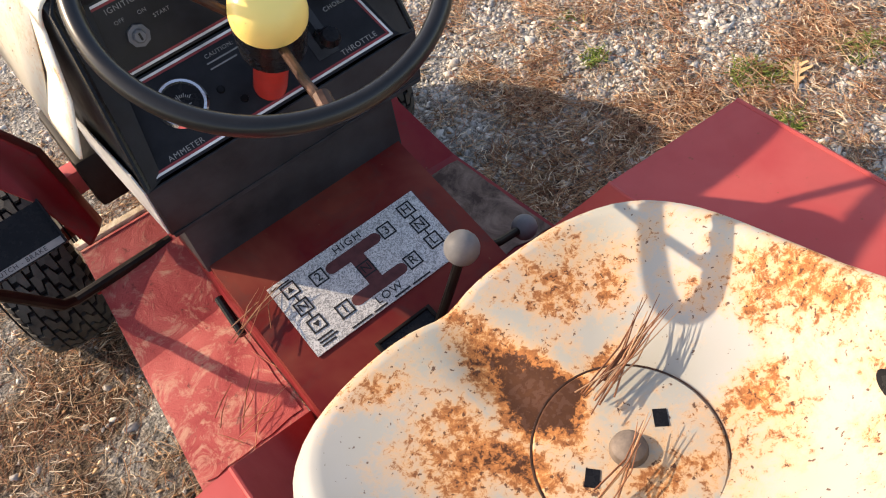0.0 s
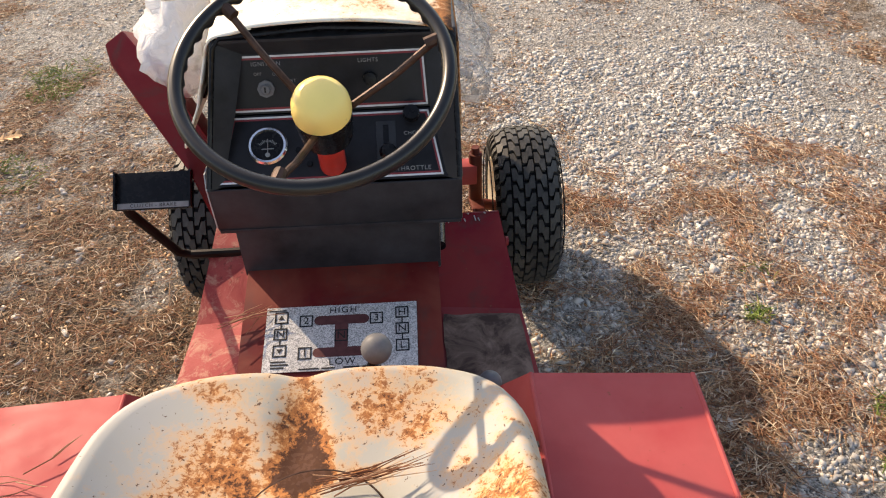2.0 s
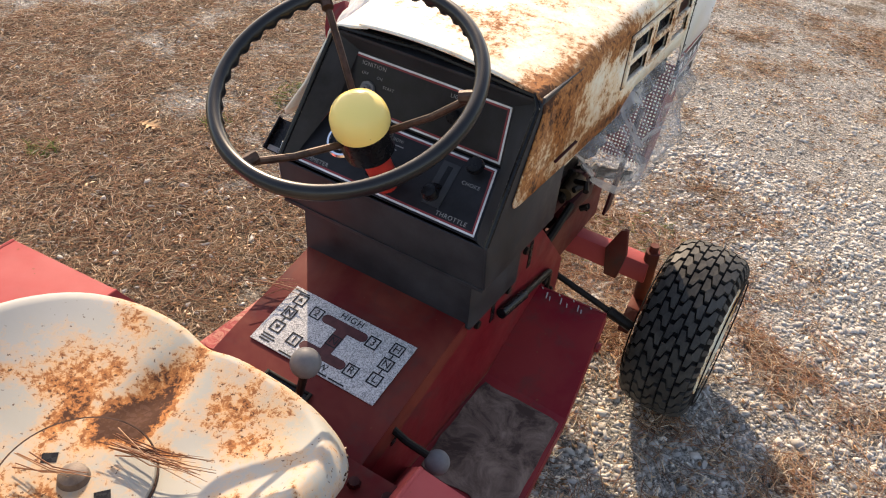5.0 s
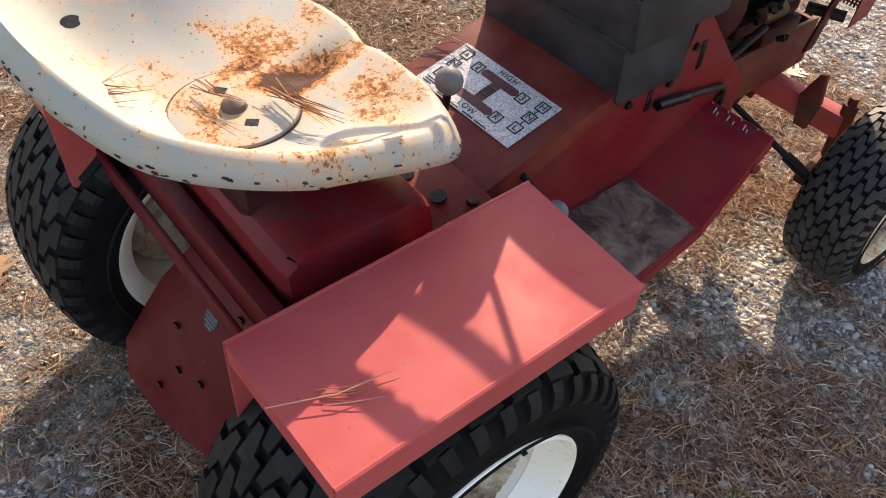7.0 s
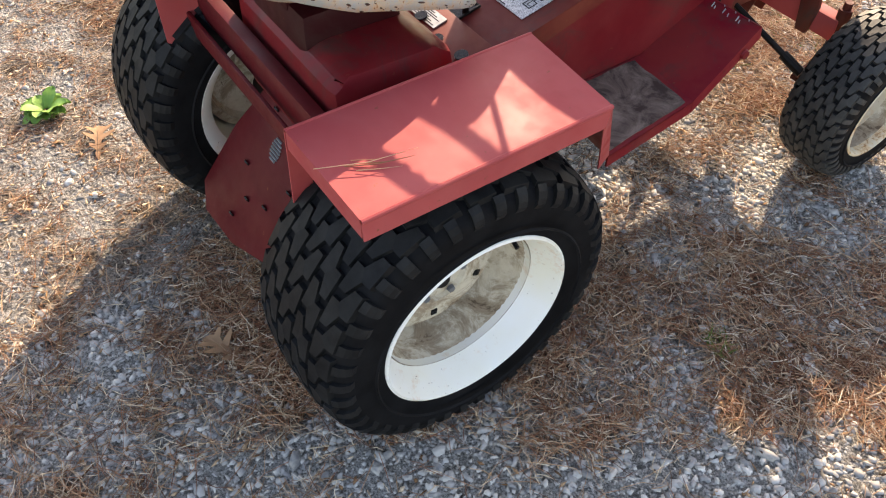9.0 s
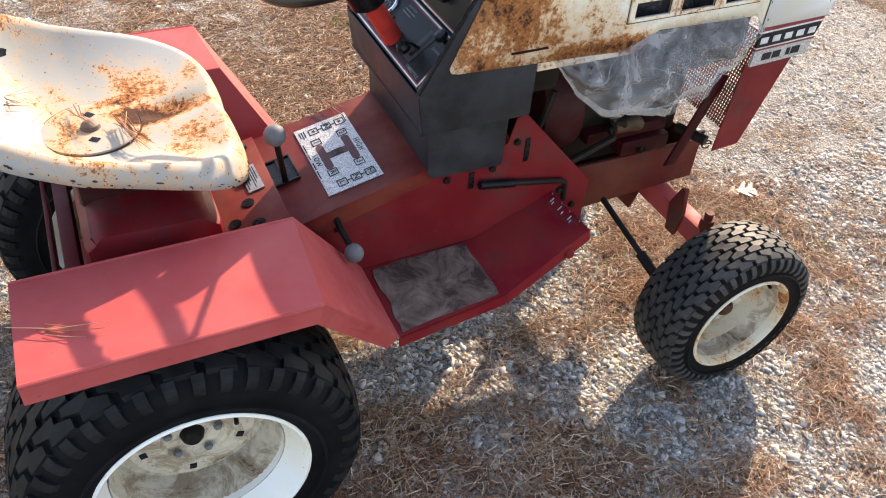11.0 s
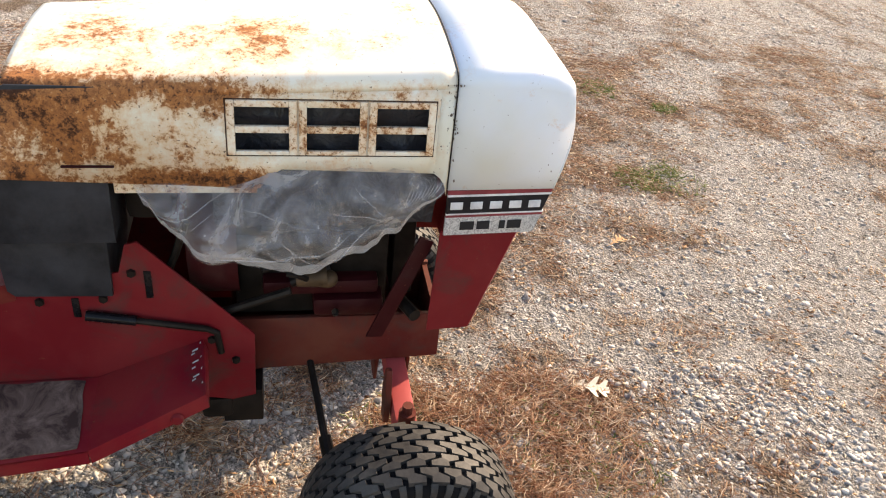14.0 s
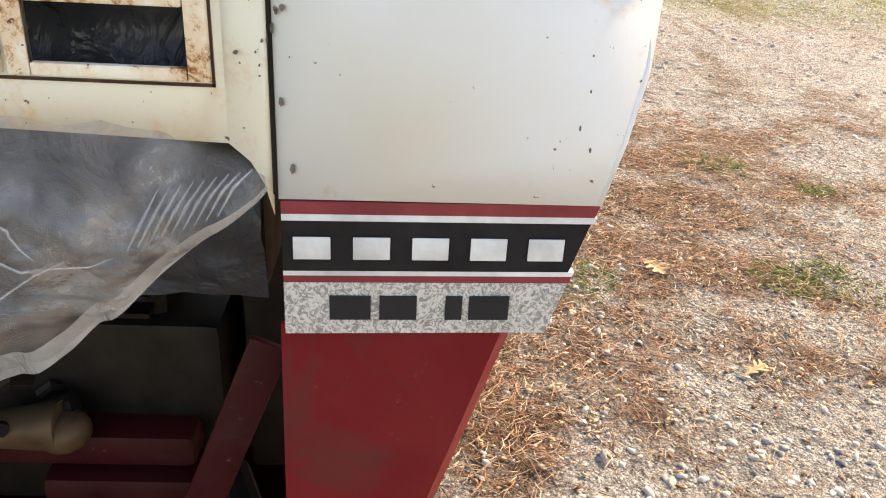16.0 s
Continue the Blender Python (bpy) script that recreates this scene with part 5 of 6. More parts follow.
    bm = bmesh.new()
    P = lambda u, v, w: lo @ Vector((u, v, w))
    tube(bm, [P(0.080, 0.050, 0.0), P(0.080, 0.044, 0.020), P(0.082, 0.036, 0.026)], 0.003, 8)
    lathe(bm, [(0, 0.044), (0.009, 0.042), (0.013, 0.034), (0.011, 0.026), (0, 0.024)], 20, lo @ Matrix.Translation((0.084, 0.030, -0.006)))
    part("throttle_lever", bm, M_BLACK, c, "black throttle lever knob")
    bm = bmesh.new()
    for dx, dy in ((-0.046, 0.050), (-0.030, 0.028)):
        lathe(bm, [(0, 0.003), (0.004, 0.003), (0.005, 0)], 8, lo @ Matrix.Translation((dx, dy, 0)))
    part("panel_screws", bm, M_BLACK, c)


def build_steering():
    C, tilt, R = Vector((0.012, 0.413, 0.984)), radians(23.0), 0.162
    m = Matrix.Translation(C) @ Matrix.Rotation(tilt, 4, "X")
    s = new("steering_wheel")
    s.parent = tractor
    s["label"] = "black three-spoke steering wheel with yellowed hub cap"
    bm = bmesh.new()
    n = 288
    sides = 12
    vs = []
    for i in range(n):
        a = 2 * math.pi * i / n
        d = Vector((math.cos(a), math.sin(a), 0))
        row = []
        for k in range(sides):
            b = 2 * math.pi * k / sides
            inner = max(0.0, -math.cos(b) + 0.2) * max(0.0, -math.sin(b))
            rr = 0.0092 + 0.0040 * inner * math.sin(a * 40)
            row.append(bm.verts.new(m @ (d * (R + rr * math.cos(b)) + Vector((0, 0, 1.1 * rr * math.sin(b))))))
        vs.append(row)
    for i in range(n):
        for k in range(sides):
            bm.faces.new((vs[i][k], vs[(i + 1) % n][k], vs[(i + 1) % n][(k + 1) % sides], vs[i][(k + 1) % sides]))
    part("rim", bm, M_GLOSS, s, "glossy black rim with finger grips", smooth=60)
    H = Vector((0, 0, -0.088))
    for deg in (16, 136, 256):
        a = radians(deg)
        d = Vector((math.cos(a), math.sin(a), 0))
        bm = bmesh.new()
        tube(bm, [m @ (H + d * 0.02 + Vector((0, 0, -0.006))), m @ (d * 0.10 + Vector((0, 0, -0.046))), m @ (d * (R - 0.004))], 0.0048, 10)
        tube(bm, [m @ (d * (R - 0.022) + Vector((0, 0, -0.005))), m @ (d * R)], 0.008, 10)
        part("spoke", bm, M_SPOKE, s, "rusty steel spoke")
    bm = bmesh.new()
    lathe(bm, [(0, -0.134), (0.024, -0.134), (0.0345, -0.126), (0.0375, -0.090), (0.0375, -0.074), (0.0, -0.072)], 36, m)
    part("hub", bm, M_BLACK, s, "black hub")
    bm = bmesh.new()
    lathe(bm, [(0.038, -0.078), (0.0385, -0.070), (0.037, -0.058), (0.032, -0.047), (0.022, -0.040), (0.010, -0.037), (0, -0.0365)], 36, m)
    part("hub_cap", bm, M_CAP, s, "yellowed glossy domed hub cap")
    bm = bmesh.new()
    ax = m.to_3x3() @ Vector((0, 0, 1))
    tube(bm, [C - ax * 0.115, Vector((0.008, 0.512, 0.786))], 0.019, 20)
    part("steering_column", bm, M_COLUMN, tractor, "bright red steering column tube")


def seat_point(u, th):
    """The pan seat's surface: u from the middle (0) to the rim (1), th round it."""
    c, s = math.cos(th), math.sin(th)
    rx, ryf, ryb = 0.240, 0.230, 0.235
    p = 4.2 if s > 0 else 3.0
    ry = ryf if s > 0 else ryb
    r = (abs(c / rx) ** p + abs(s / ry) ** p) ** (-1 / p)
    if s > 0:
        r *= 1 - 0.03 * math.exp(-(((c + 0.08) / 0.16) ** 2))
    x, y = u * r * c, -0.030 + u * r * s
    yr = -0.030 + 0.93 * r * s
    crest = np.interp(yr, (-0.26, -0.20, -0.10, -0.06, 0.0, 0.08, 0.14, 0.17), (0.925, 0.865, 0.815, 0.795, 0.776, 0.753, 0.732, 0.722))
    f = min(1.0, u / 0.92)
    z = 0.704 + (crest - 0.704) * f ** (3.3 - 0.9 * max(0.0, s))
    groove = max(0.0, min(1.0, (y - 0.03) / 0.06))
    groove *= 1 - 0.65 * max(0.0, min(1.0, (y - 0.10) / 0.05))
    z -= groove * 0.018 * math.exp(-(((x + 0.018) / 0.024) ** 2))
    lip = max(0.0, (u - 0.90) / 0.10)
    z -= (0.022 + 0.030 * max(0.0, s) ** 2) * lip ** 2
    return x, y, z


def build_seat():
    root = new("seat")
    root.parent = tractor
    root["label"] = "cream pan seat with rust stains and pitting"
    bm = bmesh.new()
    us = [0.0, 0.12, 0.22, 0.32, 0.42, 0.52, 0.62, 0.70, 0.78, 0.84, 0.88, 0.91, 0.94, 0.965, 0.985, 1.0]
    n = 96
    rings = [[bm.verts.new(seat_point(0, 0))]]
    for u in us[1:]:
        rings.append([bm.verts.new(seat_point(u, 2 * math.pi * k / n)) for k in range(n)])
    skirt = []
    for k in range(n):
        x, y, z = seat_point(1.0, 2 * math.pi * k / n)
        skirt.append(bm.verts.new((x * 1.008, (y + 0.03) * 1.008 - 0.03, z - 0.014)))
    rings.append(skirt)
    for A, B in zip(rings, rings[1:]):
        for k in range(n):
            j = (k + 1) % n
            bm.faces.new((A[0], B[k], B[j]) if len(A) == 1 else (A[k], A[j], B[j], B[k]))
    thicken(part("seat_pan", bm, M_SEAT, root, smooth=70), 0.003)
    crng = np.random.default_rng(12)
    bm = bmesh.new()
    for i in range(150):
        th = crng.uniform(0, 2 * math.pi)
        p, q = Vector(seat_point(1.0, th)), Vector(seat_point(1.0, th + 0.02))
        along = (q - p).normalized()
        out = Vector((along.y, -along.x, 0)).normalized()
        c = p + out * 0.0022 + Vector((0, 0, -crng.uniform(0.001, 0.013)))
        L, h = crng.uniform(0.0008, 0.0045) * (2.0 if crng.random() < 0.15 else 1.0), crng.uniform(0.0006, 0.002)
        slab(bm, [c + along * L * math.cos(k) * crng.uniform(0.7, 1.1) + Vector((0, 0, h * math.sin(k) * crng.uniform(0.7, 1.1))) for k in np.linspace(0, 5.2, 6)], -out * 0.003)
    part("edge_chips", bm, M_SPOKE, root, "brown chips along the seat edge", smooth=None)["kind"] = "stuff"
    ctr = Matrix.Translation((0.010, -0.034, 0.7080))
    bm = bmesh.new()
    lathe(bm, [(0, 0.005), (0.070, 0.005), (0.078, 0.0045), (0.0795, 0.003), (0.0805, -0.002)], 56, ctr)
    part("seat_disc", bm, M_SEAT, root, "round plate with a rusted groove")
    bm = bmesh.new()
    lathe(bm, [(0.0804, 0.0026), (0.0818, 0.0027), (0.0824, 0.000), (0.080, 0.000)], 56, ctr)
    part("disc_groove", bm, M_SPOKE, root, "dark rusted groove")
    bm = bmesh.new()
    lathe(bm, [(0, 0.018), (0.008, 0.0165), (0.0145, 0.012), (0.0165, 0.005)], 24, ctr)
    part("seat_bolt", bm, M_GREYBOLT, root, "rounded rusty bolt head")
    for x, y, a in ((0.050, -0.032, 0.9), (-0.030, -0.032, 0.7)):
        bm = bmesh.new()
        box(bm, -0.008, 0.008, -0.006, 0.006, 0, 0.0006, 0, Matrix.Translation((x, y, 0.7132)) @ Matrix.Rotation(a, 4, "Z"))
        part("square_hole", bm, M_BLACK, root, "square dark hole")
    for x, y, a in ((0.160, -0.150, 0.5), (-0.160, -0.150, -0.5), (0.05, -0.215, 0.3)):
        best = None
        for i in range(10, 100):
            for k in range(120):
                p = seat_point(i / 100, 2 * math.pi * k / 120)
                d = (p[0] - x) ** 2 + (p[1] - y) ** 2
                if best is None or d < best[0]:
                    best = (d, p, i / 100, 2 * math.pi * k / 120)
        _, p, u, th = best
        e1 = Vector(seat_point(u + 0.02, th)) - Vector(p)
        e2 = Vector(seat_point(u, th + 0.02)) - Vector(p)
        m = plane_on(Vector(p), e2, e1)
        sgn = 1 if m.to_3x3()[2][2] > 0 else -1
        pts = [m @ Vector((0.018 * math.cos(t), 0.008 * math.sin(t), 0.0012 * sgn)) for t in np.linspace(0, 2 * math.pi, 17)[:-1]]
        bm = bmesh.new()
        slab(bm, pts, m.to_3x3() @ Vector((0, 0, -0.001 * sgn)))
        part("drain_hole", bm, M_BLACK, root, "oval dark drain hole")
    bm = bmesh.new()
    # wide block keeps sun out below the seat; its dark red holds shade
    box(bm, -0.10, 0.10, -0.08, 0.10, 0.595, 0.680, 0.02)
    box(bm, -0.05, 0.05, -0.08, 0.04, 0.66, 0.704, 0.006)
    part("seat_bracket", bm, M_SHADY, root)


def build_controls():
    # gear lever and its gate
    bm = bmesh.new()
    sl = plane_on((-0.012, 0.286, 0.5250), (1, 0, 0), (0, 1, 0.24))
    box(bm, -0.038, 0.038, -0.028, 0.026, -0.002, 0.0012, 0, sl)
    gate = part("gear_gate", bm, M_BLACK, tractor, "black open gear gate")
    bm = bmesh.new()
    for a in ((-0.042, -0.037, -0.030, 0.028), (0.037, 0.042, -0.030, 0.028), (-0.037, 0.037, -0.030, -0.026), (-0.037, 0.037, 0.024, 0.028)):
        box(bm, a[0], a[1], a[2], a[3], 0.0, 0.0045, 0.001, sl)
    box(bm, -0.037, 0.010, -0.004, 0.002, 0.0, 0.004, 0, sl)
    part("gate_lip", bm, M_DARKSTEEL, gate)
    bm = bmesh.new()
    tube(bm, [(0.020, 0.284, 0.525), (0.046, 0.272, 0.60), (0.063, 0.263, 0.655)], 0.006, 10)
    gl = part("gear_lever", bm, M_DARKSTEEL, tractor, "dark gear lever with grey ball knob")
    bm = bmesh.new()
    ball(bm, (0.064, 0.262, 0.664), 0.0205)
    part("knob", bm, M_GREYKNOB, gl, "grey ball knob")
    bm = bmesh.new()
    tube(bm, [(0.146, 0.343, 0.515), (0.172, 0.346, 0.500), (0.215, 0.352, 0.486)], 0.006, 10)
    rl = part("range_lever", bm, M_DARKSTEEL, tractor, "dark range lever with grey ball knob")
    bm = bmesh.new()
    ball(bm, (0.221, 0.353, 0.482), 0.0185)
    part("knob", bm, M_GREYKNOB, rl, "grey ball knob")
    # parking brake handle along the side
    bm = bmesh.new()
    tube(bm, [(0.160, 0.64, 0.520), (0.162, 0.72, 0.507)], 0.009, 12)
    hb = part("brake_handle", bm, M_BLACK, tractor, "black grip of the parking brake lever")
    bm = bmesh.new()
    tube(bm, [(0.162, 0.72, 0.507), (0.158, 0.835, 0.480), (0.154, 0.85, 0.468), (0.152, 0.855, 0.42)], 0.006, 10)
    part("brake_rod", bm, M_DARKSTEEL, hb)
    bm = bmesh.new()
    tube(bm, [(-0.163, 0.545, 0.50), (-0.166, 0.485, 0.478)], 0.006, 10)
    part("side_rod", bm, M_BLACK, tractor, "black rod beside the tunnel")
    # clutch pedal
    for s in (-1,):
        root = new("clutch_pedal")
        root.parent = tractor
        root["label"] = "black ribbed clutch and brake pedal"
        pm = plane_on((-0.345, 0.735, 0.600), (1, 0, 0.0), (0, 0.75, 0.66))
        bm = bmesh.new()
        box(bm, -0.068, 0.068, -0.032, 0.036, -0.004, 0.002, 0.001, pm)
        for e in (-0.068, 0.065):
            box(bm, e, e + 0.003, -0.032, 0.036, -0.004, 0.012, 0, pm)
        part("pedal_plate", bm, M_BLACK, root)
        bm = bmesh.new()
        box(bm, -0.064, 0.064, -0.030, -0.020, 0.002, 0.0028, 0, pm)
        part("pedal_band", bm, M_PRINT, root)
        words("lettering", "CLUTCH - BRAKE", 0.009, pm @ Matrix.Translation((0, -0.025, 0.003)), M_BLACKPRINT, root, 1.2)
        bm = bmesh.new()
        tube(bm, [(-0.408, 0.735, 0.590), (-0.405, 0.745, 0.55), (-0.345, 0.765, 0.435), (-0.325, 0.772, 0.422), (-0.16, 0.775, 0.42)], 0.009, 10)
        part("pedal_arm", bm, M_DARKSTEEL, root)


def build_label():
    """Shift pattern plate on the tunnel."""
    m = plane_on((0.0, 0.3425, 0.5395), (1, 0, 0), (0, 0.112, 0.0265))
    m = m @ Matrix.Translation((0, 0, 0.0008))
    bm = bmesh.new()
    slab(bm, [m @ Vector(p) for p in ((-0.116, 0, 0), (0.114, 0, 0), (0.115, 0.113, 0), (-0.115, 0.113, 0))], (0, 0, -0.0012))
    d = part("shift_plate", bm, M_LABEL, tractor, "crinkled silver shift pattern label")
    bm = bmesh.new()
    def bar(x0, x1, y0, y1):
        pts = []
        r = min(x1 - x0, y1 - y0) / 2
        for cx, cy, a0 in ((x1 - r, y1 - r, 0), (x0 + r, y1 - r, 90), (x0 + r, y0 + r, 180), (x1 - r, y0 + r, 270)):
            pts += [m @ Vector((cx + r * math.cos(radians(a0 + k * 30)), cy + r * math.sin(radians(a0 + k * 30)), 0.0006)) for k in range(4)]
        slab(bm, pts, (0, 0, -0.0005))
    bar(-0.042, 0.042, 0.078, 0.094), bar(-0.042, 0.042, 0.022, 0.038)
    slab(bm, [m @ Vector(p) for p in ((-0.010, 0.037, 0.0005), (0.010, 0.037, 0.0005), (0.010, 0.079, 0.0005), (-0.010, 0.079, 0.0005))], (0, 0, -0.0004))
    part("shift_pattern", bm, M_LABELRED, d, "maroon printed shift slots")
    def boxed(u, v, ch, s=0.0102):
        bm = bmesh.new()
        for a, b, c, e in ((-s, s, s - 0.002, s), (-s, s, -s, -s + 0.002), (-s, -s + 0.002, -s, s), (s - 0.002, s, -s, s)):
            box(bm, u + a, u + b, v + c, v + e, 0.0003, 0.0009, 0, m)
        part("letter_box", bm, M_BLACKPRINT, d, smooth=None)
        words("lettering", ch, 0.0175, m @ Matrix.Translation((u, v, 0.0009)), M_BLACKPRINT, d)
    boxed(-0.054, 0.086, "2"), boxed(0.053, 0.086, "3"), boxed(0.053, 0.030, "R"), boxed(-0.054, 0.030, "1"), boxed(0, 0.058, "N")
    for v, ch in ((0.094, "H"), (0.065, "N"), (0.036, "L")):
        boxed(0.092, v, ch)
    for v, ch in ((0.094, "\u25b2"), (0.065, "N"), (0.036, "\u25bc")):
        boxed(-0.092, v, ch if ch == "N" else "")
    bm = bmesh.new()
    for v, k in ((0.094, 1), (0.036, -1)):
        slab(bm, [m @ Vector(p) for p in ((-0.0965, v - 0.003 * k, 0.0009), (-0.0875, v - 0.003 * k, 0.0009), (-0.092, v + 0.0045 * k, 0.0009))], (0, 0, -0.0004))
    for u in (-0.092, 0.092):
        for v in (0.0795, 0.0505):
            box(bm, u - 0.001, u + 0.001, v - 0.006, v + 0.006, 0.0003, 0.0008, 0, m)
    part("arrows", bm, M_BLACKPRINT, d, smooth=None)["kind"] = "stuff"
    words("lettering", "HIGH", 0.0155, m @ Matrix.Translation((0.002, 0.103, 0.0006)), M_BLACKPRINT, d, 1.2)
    words("lettering", "LOW", 0.0155, m @ Matrix.Translation((0.002, 0.013, 0.0006)), M_BLACKPRINT, d, 1.2)
    bm = bmesh.new()
    for i, (u, w) in enumerate(((-0.104, 0.022), (-0.104, 0.026), (-0.104, 0.020))):
        box(bm, u, u + w, 0.016 - i * 0.005, 0.0185 - i * 0.005, 0.0003, 0.0006, 0, m)
    for u, w in ((-0.062, 0.030), (-0.028, 0.020), (0.004, 0.024), (0.032, 0.028)):
        box(bm, u, u + w, 0.002, 0.0045, 0.0003, 0.0006, 0, m)
    box(bm, -0.112, -0.085, 0.106, 0.108, 0.0003, 0.0006, 0, m)
    part("small_print", bm, M_BLACKPRINT, d, smooth=None)["kind"] = "stuff"
    bm = bmesh.new()
    tg = plane_on((-0.018, 0.226, 0.5195), (1, 0.03, 0), (0, 0.97, 0.22))
    box(bm, -0.040, 0.040, -0.016, 0.016, -0.001, 0.002, 0, tg)
    t = part("serial_tag", bm, M_STEEL, tractor, "small riveted metal serial tag")
    bm = bmesh.new()
    for i in range(6):
        box(bm, -0.033, 0.033 - 0.012 * (i % 3), -0.013 + i * 0.0045, -0.011 + i * 0.0045, 0.002, 0.0024, 0, tg)
    part("tag_bars", bm, M_BLACKPRINT, t, smooth=None)


def build_engine():
    root = new("engine")
    root.parent = tractor
    root["label"] = "greasy engine with red shroud under the hood"
    bm = bmesh.new()
    box(bm, -0.09, 0.07, 0.88, 1.16, 0.44, 0.62, 0.012)
    box(bm, -0.07, 0.06, 0.92, 1.12, 0.62, 0.78, 0.01)
    for i in range(9):
        fin = bmesh.new()
        box(fin, -0.085, 0.078, 0.93, 1.11, 0.63 + i * 0.015, 0.634 + i * 0.015)
        part("cooling_fin", fin, M_DARKSTEEL, root)
    part("engine_block", bm, M_DARKSTEEL, root, "oily finned engine block", smooth=30)
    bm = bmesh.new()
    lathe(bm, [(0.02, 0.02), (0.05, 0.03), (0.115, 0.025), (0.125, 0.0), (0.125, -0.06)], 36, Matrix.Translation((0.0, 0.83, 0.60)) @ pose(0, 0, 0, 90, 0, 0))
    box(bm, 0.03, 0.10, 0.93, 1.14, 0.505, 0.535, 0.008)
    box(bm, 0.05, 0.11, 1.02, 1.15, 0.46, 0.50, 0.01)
    part("engine_shroud", bm, M_SHADY, root, "greasy red blower shroud, bay shade in its colour")
    bm = bmesh.new()
    ball(bm, (0.105, 1.045, 0.545), 0.020, 0.8)
    tube(bm, [(0.105, 0.99, 0.545), (0.105, 1.045, 0.550)], [0.014, 0.020], 14)
    part("carburettor_bowl", bm, M_BRASS, root, "tarnished yellow carburettor bowl")
    bm = bmesh.new()
    tube(bm, [(0.125, 0.80, 0.47), (0.125, 0.98, 0.535)], 0.008, 8)
    tube(bm, [(0.115, 0.76, 0.545), (0.125, 0.79, 0.62), (0.12, 0.81, 0.68)], 0.007, 8)
    tube(bm, [(0.10, 0.98, 0.535), (0.09, 1.05, 0.56)], 0.010, 10)
    part("linkage_rod", bm, M_DARKSTEEL, root, "dull steel linkage rod")
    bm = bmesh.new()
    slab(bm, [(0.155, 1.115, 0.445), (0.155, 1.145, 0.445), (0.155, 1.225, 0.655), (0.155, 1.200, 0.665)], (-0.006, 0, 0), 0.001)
    part("hood_strut", bm, M_SHADY, root, "red diagonal hood strut, bay shade in its colour")
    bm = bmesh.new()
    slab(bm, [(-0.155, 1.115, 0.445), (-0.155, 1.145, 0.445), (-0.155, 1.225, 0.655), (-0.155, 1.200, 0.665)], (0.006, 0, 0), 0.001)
    part("hood_strut", bm, M_SHADY, root, "red diagonal hood strut, bay shade in its colour")
    bm = bmesh.new()
    tube(bm, [(0.10, 1.17, 0.505), (0.17, 1.20, 0.505)], 0.012, 10)
    part("exhaust_stub", bm, M_DARKSTEEL, root)
    for i in range(14):
        bm = bmesh.new()
        p = Vector((rng.uniform(-0.05, 0.13), rng.uniform(0.86, 1.16), rng.uniform(0.46, 0.60)))
        q = p + Vector((rng.uniform(-0.02, 0.04), rng.uniform(-0.06, 0.06), rng.uniform(-0.03, 0.04)))
        tube(bm, [p, (p + q) / 2 + Vector((0.01, 0, 0.01)), q], rng.uniform(0.003, 0.007), 7)
        part("engine_fitting", bm, M_DARKSTEEL, root)
    # added dark boxes close the bay and stand in for its shade
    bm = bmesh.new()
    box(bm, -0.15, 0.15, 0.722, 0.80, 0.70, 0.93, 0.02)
    part("bay_block_rear", bm, M_DARKSTEEL, root)
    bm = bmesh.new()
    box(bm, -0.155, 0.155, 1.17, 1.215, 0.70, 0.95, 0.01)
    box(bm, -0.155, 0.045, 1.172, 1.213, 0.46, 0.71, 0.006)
    part("bay_block_front", bm, M_DARKSTEEL, root)
    # belt guard arm standing out on the far side
    bm = bmesh.new()
    slab(bm, [(-0.262, 0.765, 0.50), (-0.285, 0.765, 0.62), (-0.418, 0.90, 0.765), (-0.425, 0.915, 0.80), (-0.39, 0.93, 0.82), (-0.30, 0.84, 0.745), (-0.245, 0.80, 0.66), (-0.235, 0.79, 0.50)], (0.010, 0.050, -0.030), 0.006)
    part("side_guard", bm, M_RED, tractor, "red sheet-metal guard standing out beside the hood")
    # added black box: the shaded cavity under the hood as a solid
    bm = bmesh.new()
    prism(bm, [(0.80, 0.52), (0.82, 0.60), (0.98, 0.60), (1.06, 0.52)], -0.215, -0.12, 0.01)
    part("side_box", bm, M_DARKSTEEL, tractor, "black box standing in for the shaded cavity beside the engine")
    bm = bmesh.new()
    slab(bm, [(-0.285, 0.845, 0.446), (-0.165, 0.832, 0.452), (-0.165, 0.845, 0.452), (-0.285, 0.858, 0.446)], (0, 0, -0.010), 0.002)
    part("front_lip", bm, M_RIMIN, tractor, "dusty pale lip at the footplate front")


def crumple(x, y, z, a=0.010):
    p = Vector((x, y, z))
    return a * noise.fractal(p * 14 + Vector((3, 1, 7)), 0.9, 2.1, 4)


def crease(y, z, a=0.022):
    """Sharp folds running across the film."""
    p = Vector((y * 9 + z * 6, z * 11 - y * 4, 2.7))
    q = Vector((y * 22 - z * 9, z * 24, 5.1))
    return a * (0.5 - abs(noise.noise(p)) * 1.6) + 0.4 * a * (0.4 - abs(noise.noise(q)) * 1.4)


